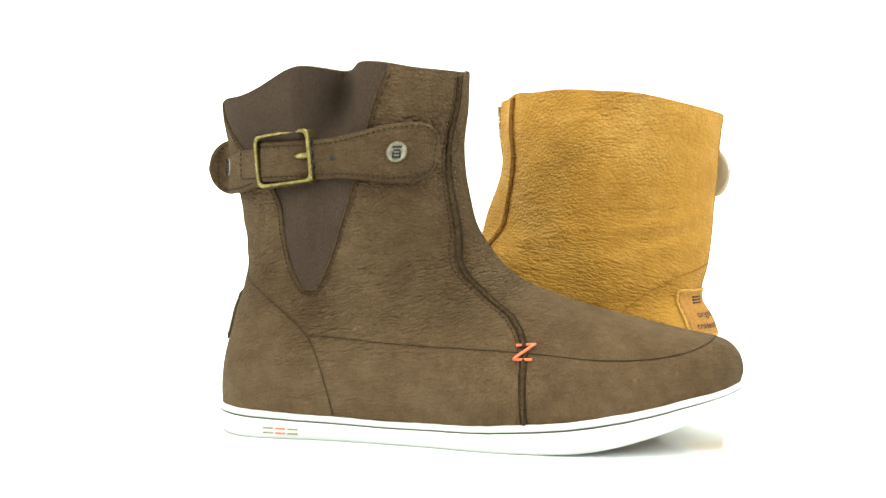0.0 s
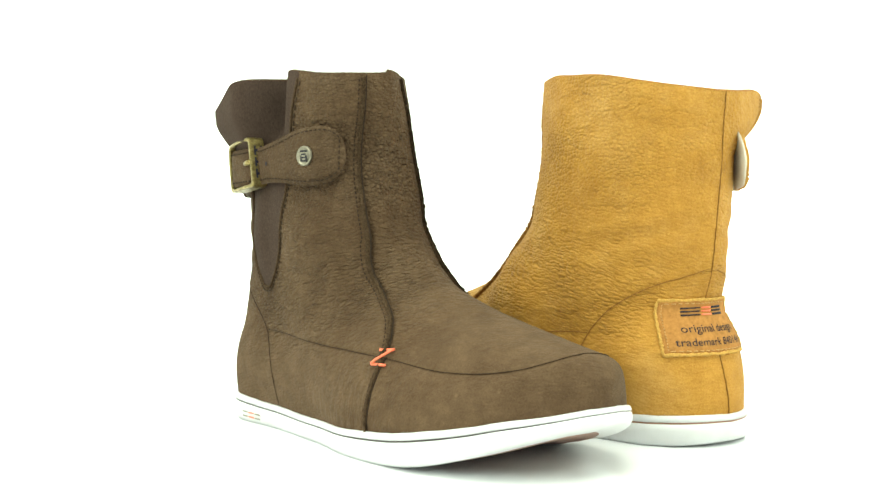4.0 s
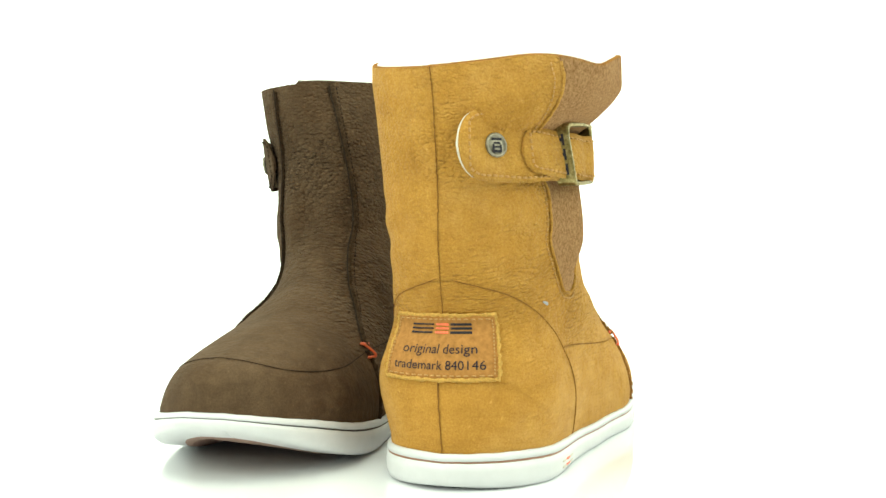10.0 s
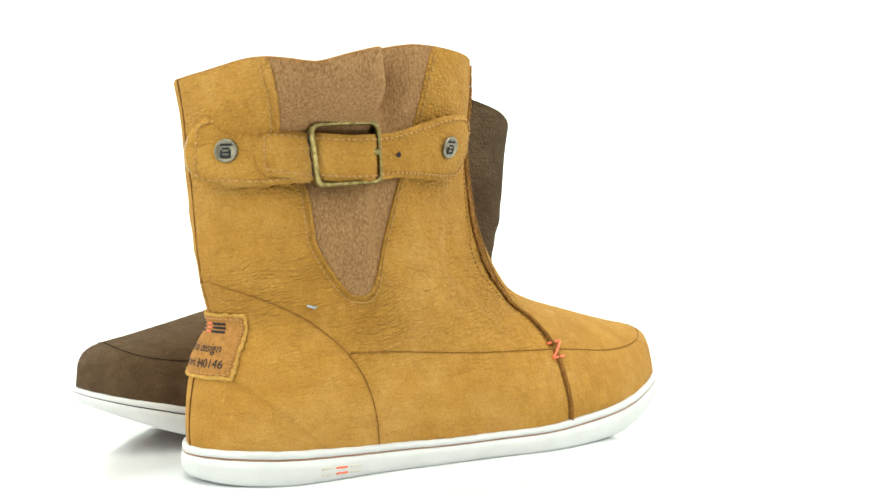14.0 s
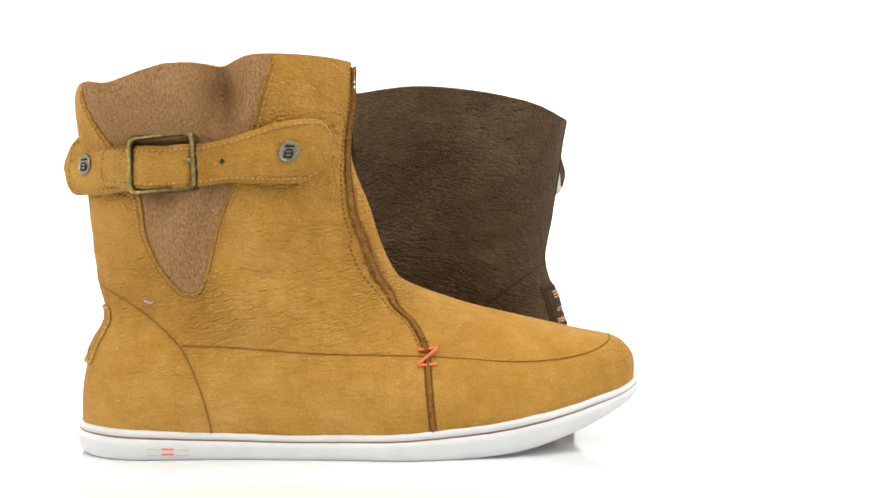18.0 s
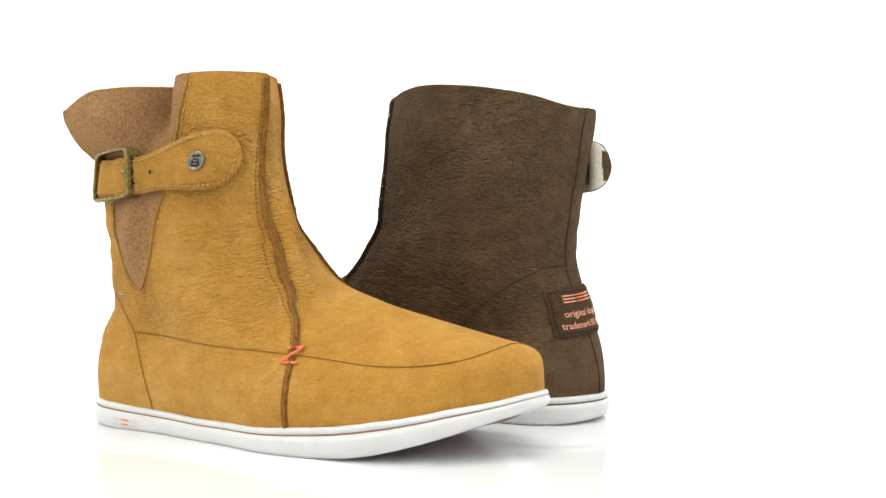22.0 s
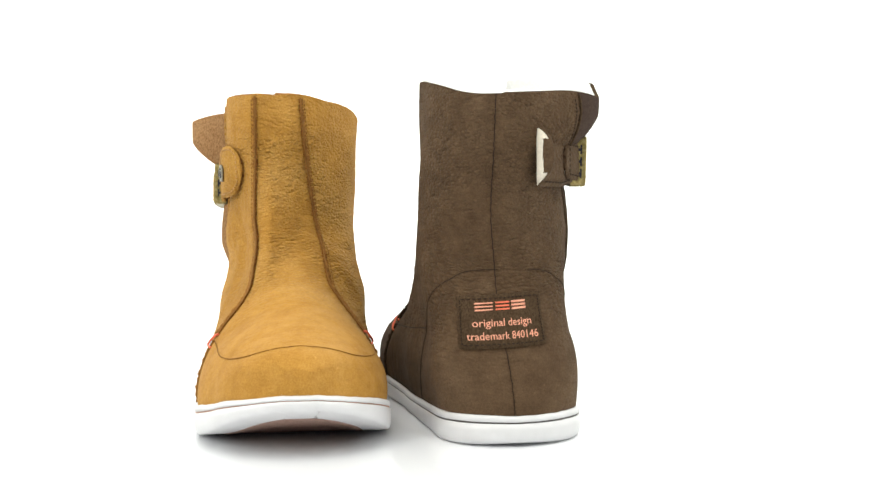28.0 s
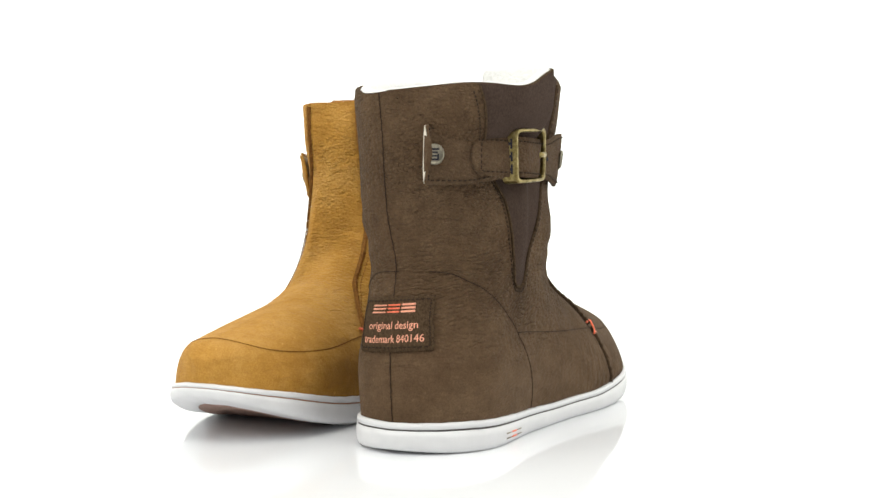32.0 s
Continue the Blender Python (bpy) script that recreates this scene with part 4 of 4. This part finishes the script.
        o_, n_ = form.at(44.5, 80.5, -1, 0.3)
        v, f = tube([o_ + np.array([-2.6, 0, 0.6]), o_ + np.array([-1, -0.6, 0.2]), o_ + np.array([0.6, -0.5, -0.5]), o_ + np.array([2.4, 0, 0.2])], [0.4, 0.7, 0.7, 0.3], 6)
        part("loose_thread", mesh_of("loose_thread", metres(v), f), LINT, root, "pale grey loose thread end")

    def rect_at(u):
        q = u * 4
        i, r = int(q) % 4, q - int(q)
        cs = [(-1, -1), (1, -1), (1, 1), (-1, 1), (-1, -1)]
        uu = cs[i][0] + (cs[i + 1][0] - cs[i][0]) * r
        ww = cs[i][1] + (cs[i + 1][1] - cs[i][1]) * r
        return on_heel(uu * (hw - 2), ww * (hhp - 2), 1.75)
    v, f = stitches(rect_at, 64, 1, 0.36, 0.6)
    tagged(part("stitching", mesh_of("stitching", metres(v), f), c["patch_thread"], patch), kind="stuff")
    for text, w0, wide in (("original design", -2.6, 33.0), ("trademark 840146", -9.6, 39.0)):
        lv, lf = letters(text, 6.0)
        span = max(p[0] for p in lv) - min(p[0] for p in lv)
        lv = [(p[0] * wide * hw / 24 / span, p[1] * 0.95) for p in lv]
        vs = [on_heel(p[0], w0 + p[1], 1.78) for p in lv]
        part("writing", mesh_of("writing", metres(vs), lf, False), c["ink"], patch, "printed words " + text)
    # the mark: plain shapes only
    for k, (u0, u1, mat) in enumerate(((-15 * hw / 24, -6, c["ink"]), (-4.6, 4.0, CORAL), (5.4, 14.5 * hw / 24, c["ink"]))):
        segs = [((u0, w_), (u1, w_)) for w_ in (6.2, 8.0, 9.8)]
        pcs = []
        for (ua, wa), (ub, wb) in segs:
            pcs.append(tube([on_heel(ua + (ub - ua) * r, wa + (wb - wa) * r, 1.5) for r in np.linspace(0, 1, 6)], 0.75, 6, 0.5))
        v, f = joined(pcs)
        part("patch_mark", mesh_of("patch_mark", metres(v), f), mat, patch, "plain printed mark")
    return root


def make(form, c, place, label):
    root = new("ankle_boot")
    root.empty_display_size = 0.05
    tagged(root, label, "boot", "pair of boots")
    SHAPE.update(form=form, lean=5.0 if c["tan"] else 0.0, outer=TAN_OUTER if c["tan"] else BROWN_OUTER,
                 inner=TAN_INNER if c["tan"] else BROWN_INNER, front=TAN_FRONT if c["tan"] else BROWN_FRONT, rear=TAN_REAR if c["tan"] else BROWN_REAR,
                 rim=TAN_RIM if c["tan"] else BROWN_RIM)
    boot(root, form, c)
    root["home"] = list(place)
    return root


FLOOR = new("floor", mesh_of("floor", [(-6, -6, 0), (6, -6, 0), (6, 6, 0), (-6, 6, 0)], [(0, 1, 2, 3)], False))
FLOOR.data.materials.append(floor_material())
def backdrop():
    """A white sweep behind and beside the table, its brightness added as emission."""
    prof = [(math.sin(a) * 0.5, 0.5 - math.cos(a) * 0.5) for a in np.linspace(0, math.pi / 2, 12)] + [(0.5, 1.2), (0.5, 2.4)]
    vs, fs = [], []
    n = 40
    for k in range(n + 1):
        a = math.radians(-22 + 224 * k / n)
        for r, z in prof:
            vs.append(((1.9 + r) * math.cos(a), (1.9 + r) * math.sin(a) - 0.3, z - 0.002))
    m = len(prof)
    for k in range(n):
        for i in range(m - 1):
            fs.append((k * m + i, k * m + i + 1, (k + 1) * m + i + 1, (k + 1) * m + i))
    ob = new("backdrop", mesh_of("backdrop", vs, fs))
    mt, t, bs = material("glowing_white_sweep", 0.9)
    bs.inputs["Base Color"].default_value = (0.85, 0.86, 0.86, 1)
    # the sweep's white glow is emission, in place of lamps behind it
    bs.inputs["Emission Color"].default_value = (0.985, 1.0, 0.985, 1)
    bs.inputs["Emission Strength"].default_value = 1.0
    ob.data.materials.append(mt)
    tagged(ob, "seamless white studio backdrop, glowing by emission", "backdrop", kind="structure")


backdrop()
tagged(FLOOR, "glossy white acrylic studio floor", "floor", kind="structure")

GUSSET = [(13, 202), (19, 184), (26, 170), (35, 156), (46, 143), (54, 130), (57, 112), (61, 95), (68, 84), (77, 85.5), (88, 102), (96, 125), (102.5, 150), (109, 180), (118, 215), (124, 240), (8, 240), (10, 216)]
GUSSET_TAN = [(17, 202), (22, 184), (29, 170), (37, 156), (45, 143), (49, 130), (51, 112), (58, 95), (68, 84.5), (77, 86), (87, 101), (95, 125)] + GUSSET[12:]
brown = make(Form(17, 5, 5, 44, 4.0, 11.5, 3.0, 4.0, 0.94, 32.0, 4.5), dict(
    gusset=GUSSET, gusset_dx=0.0, fibres=110, tan=False, skin=BROWN, strap=BROWN_STRAP, edge=BROWN_EDGE, stretch=BROWN_STRETCH, seam=SEAM_BROWN, thread=THREAD_BROWN, line=LINE_DARK,
    line_label="dark line round the sole", gusset_label="dark brown stretch suede gusset", strap_out=7.5, lift=3.5, curl=13.0, strap_x0=-1, strap_z=(154, 155, 154.5, 158, 159), rivet_x=(10, 126), buckle_x=(44, 79), buckle_tilt=2.5,
    patch=BROWN_EDGE, patch_label="dark brown sewn heel patch", patch_thread=SEAM_BROWN, ink=plain("coral_print", (0.80, 0.36, 0.24), 0.8),
    patch_w=24.0, patch_z=66.5, patch_y=2.5, patch_tilt=3), (-0.103 * 0.963, -0.0067 * 0.963, -20, 0.0, 1.2 * K),
    "dark brown nubuck ankle boot with white rubber sole")
tan = make(Form(29.5, 11, 5, 38, -5.0, 3.5, -4.0, 5.5, 0.80, 22.0, 8.0), dict(
    gusset=GUSSET_TAN, gusset_dx=-2.5, fibres=240, tan=True, skin=TAN, strap=TAN_STRAP, edge=TAN_EDGE, stretch=TAN_STRETCH, seam=SEAM_TAN, thread=THREAD_TAN, line=LINE_BROWN,
    line_label="copper line round the sole", gusset_label="light brown stretch suede gusset", strap_out=6.5, lift=3.5, curl=0.0, strap_x0=0, strap_z=(152, 152.5, 148.5, 156.5, 158), rivet_x=(14.5, 125), buckle_x=(43, 77), buckle_tilt=2.5,
    patch=plain("tan_patch", (0.36, 0.17, 0.05), 0.95, 0, 0.2, 500, 0.4), patch_label="tan sewn heel patch with frayed edge",
    patch_thread=THREAD_TAN, ink=INK, patch_w=27.0, patch_z=62.5, patch_y=0.5, patch_tilt=0), (0.1783 * 0.963, 0.0086 * 0.963, 158.95, 0.0, -2 * K),
    "tan nubuck ankle boot with white rubber sole")

# ---------------------------------------------------------------- the turntable's turn, seconds and degrees
TURN = [(0, 0.00), (0.5, 4.19), (1, 8.77), (1.5, 13.06), (2, 17.75), (2.5, 21.93), (3, 26.52), (3.5, 30.97), (5.5, 48.87), (6, 53.62), (6.5, 57.85), (7, 62.77), (7.5, 67.30), (8, 72.13), (8.5, 76.76), (9, 81.39), (9.5, 85.33), (10, 89.77), (10.5, 93.92), (11, 98.98), (11.5, 103.71), (12, 108.25), (12.5, 112.39), (13, 117.03), (13.5, 121.12), (14, 125.62), (14.5, 129.81), (16.5, 147.30), (17, 151.84), (17.5, 156.01), (18, 160.48), (18.5, 164.65), (19, 169.12), (19.5, 173.17), (20, 177.63), (20.5, 181.84), (21, 186.26), (21.5, 190.35), (22, 194.84), (22.5, 198.83), (23, 203.22), (23.5, 207.06), (24, 211.50), (24.5, 215.25), (25, 219.69), (25.5, 223.84), (27.5, 241.12), (28, 245.47), (28.5, 249.62), (29, 254.07), (29.5, 258.01), (30, 262.26), (30.5, 266.19), (31, 270.61), (31.5, 274.64), (32, 279.16)]


def motions():
    for ob in (brown, tan):
        x, y, h, dx, dy = ob["home"]
        del ob["home"]
        walk(ob, [(t, pose(0, 0, 0, 0, 0, -a) @ pose(x, y, 0, 0, 0, h) @ pose(dx, dy, 0)) for t, a in TURN])


motions()
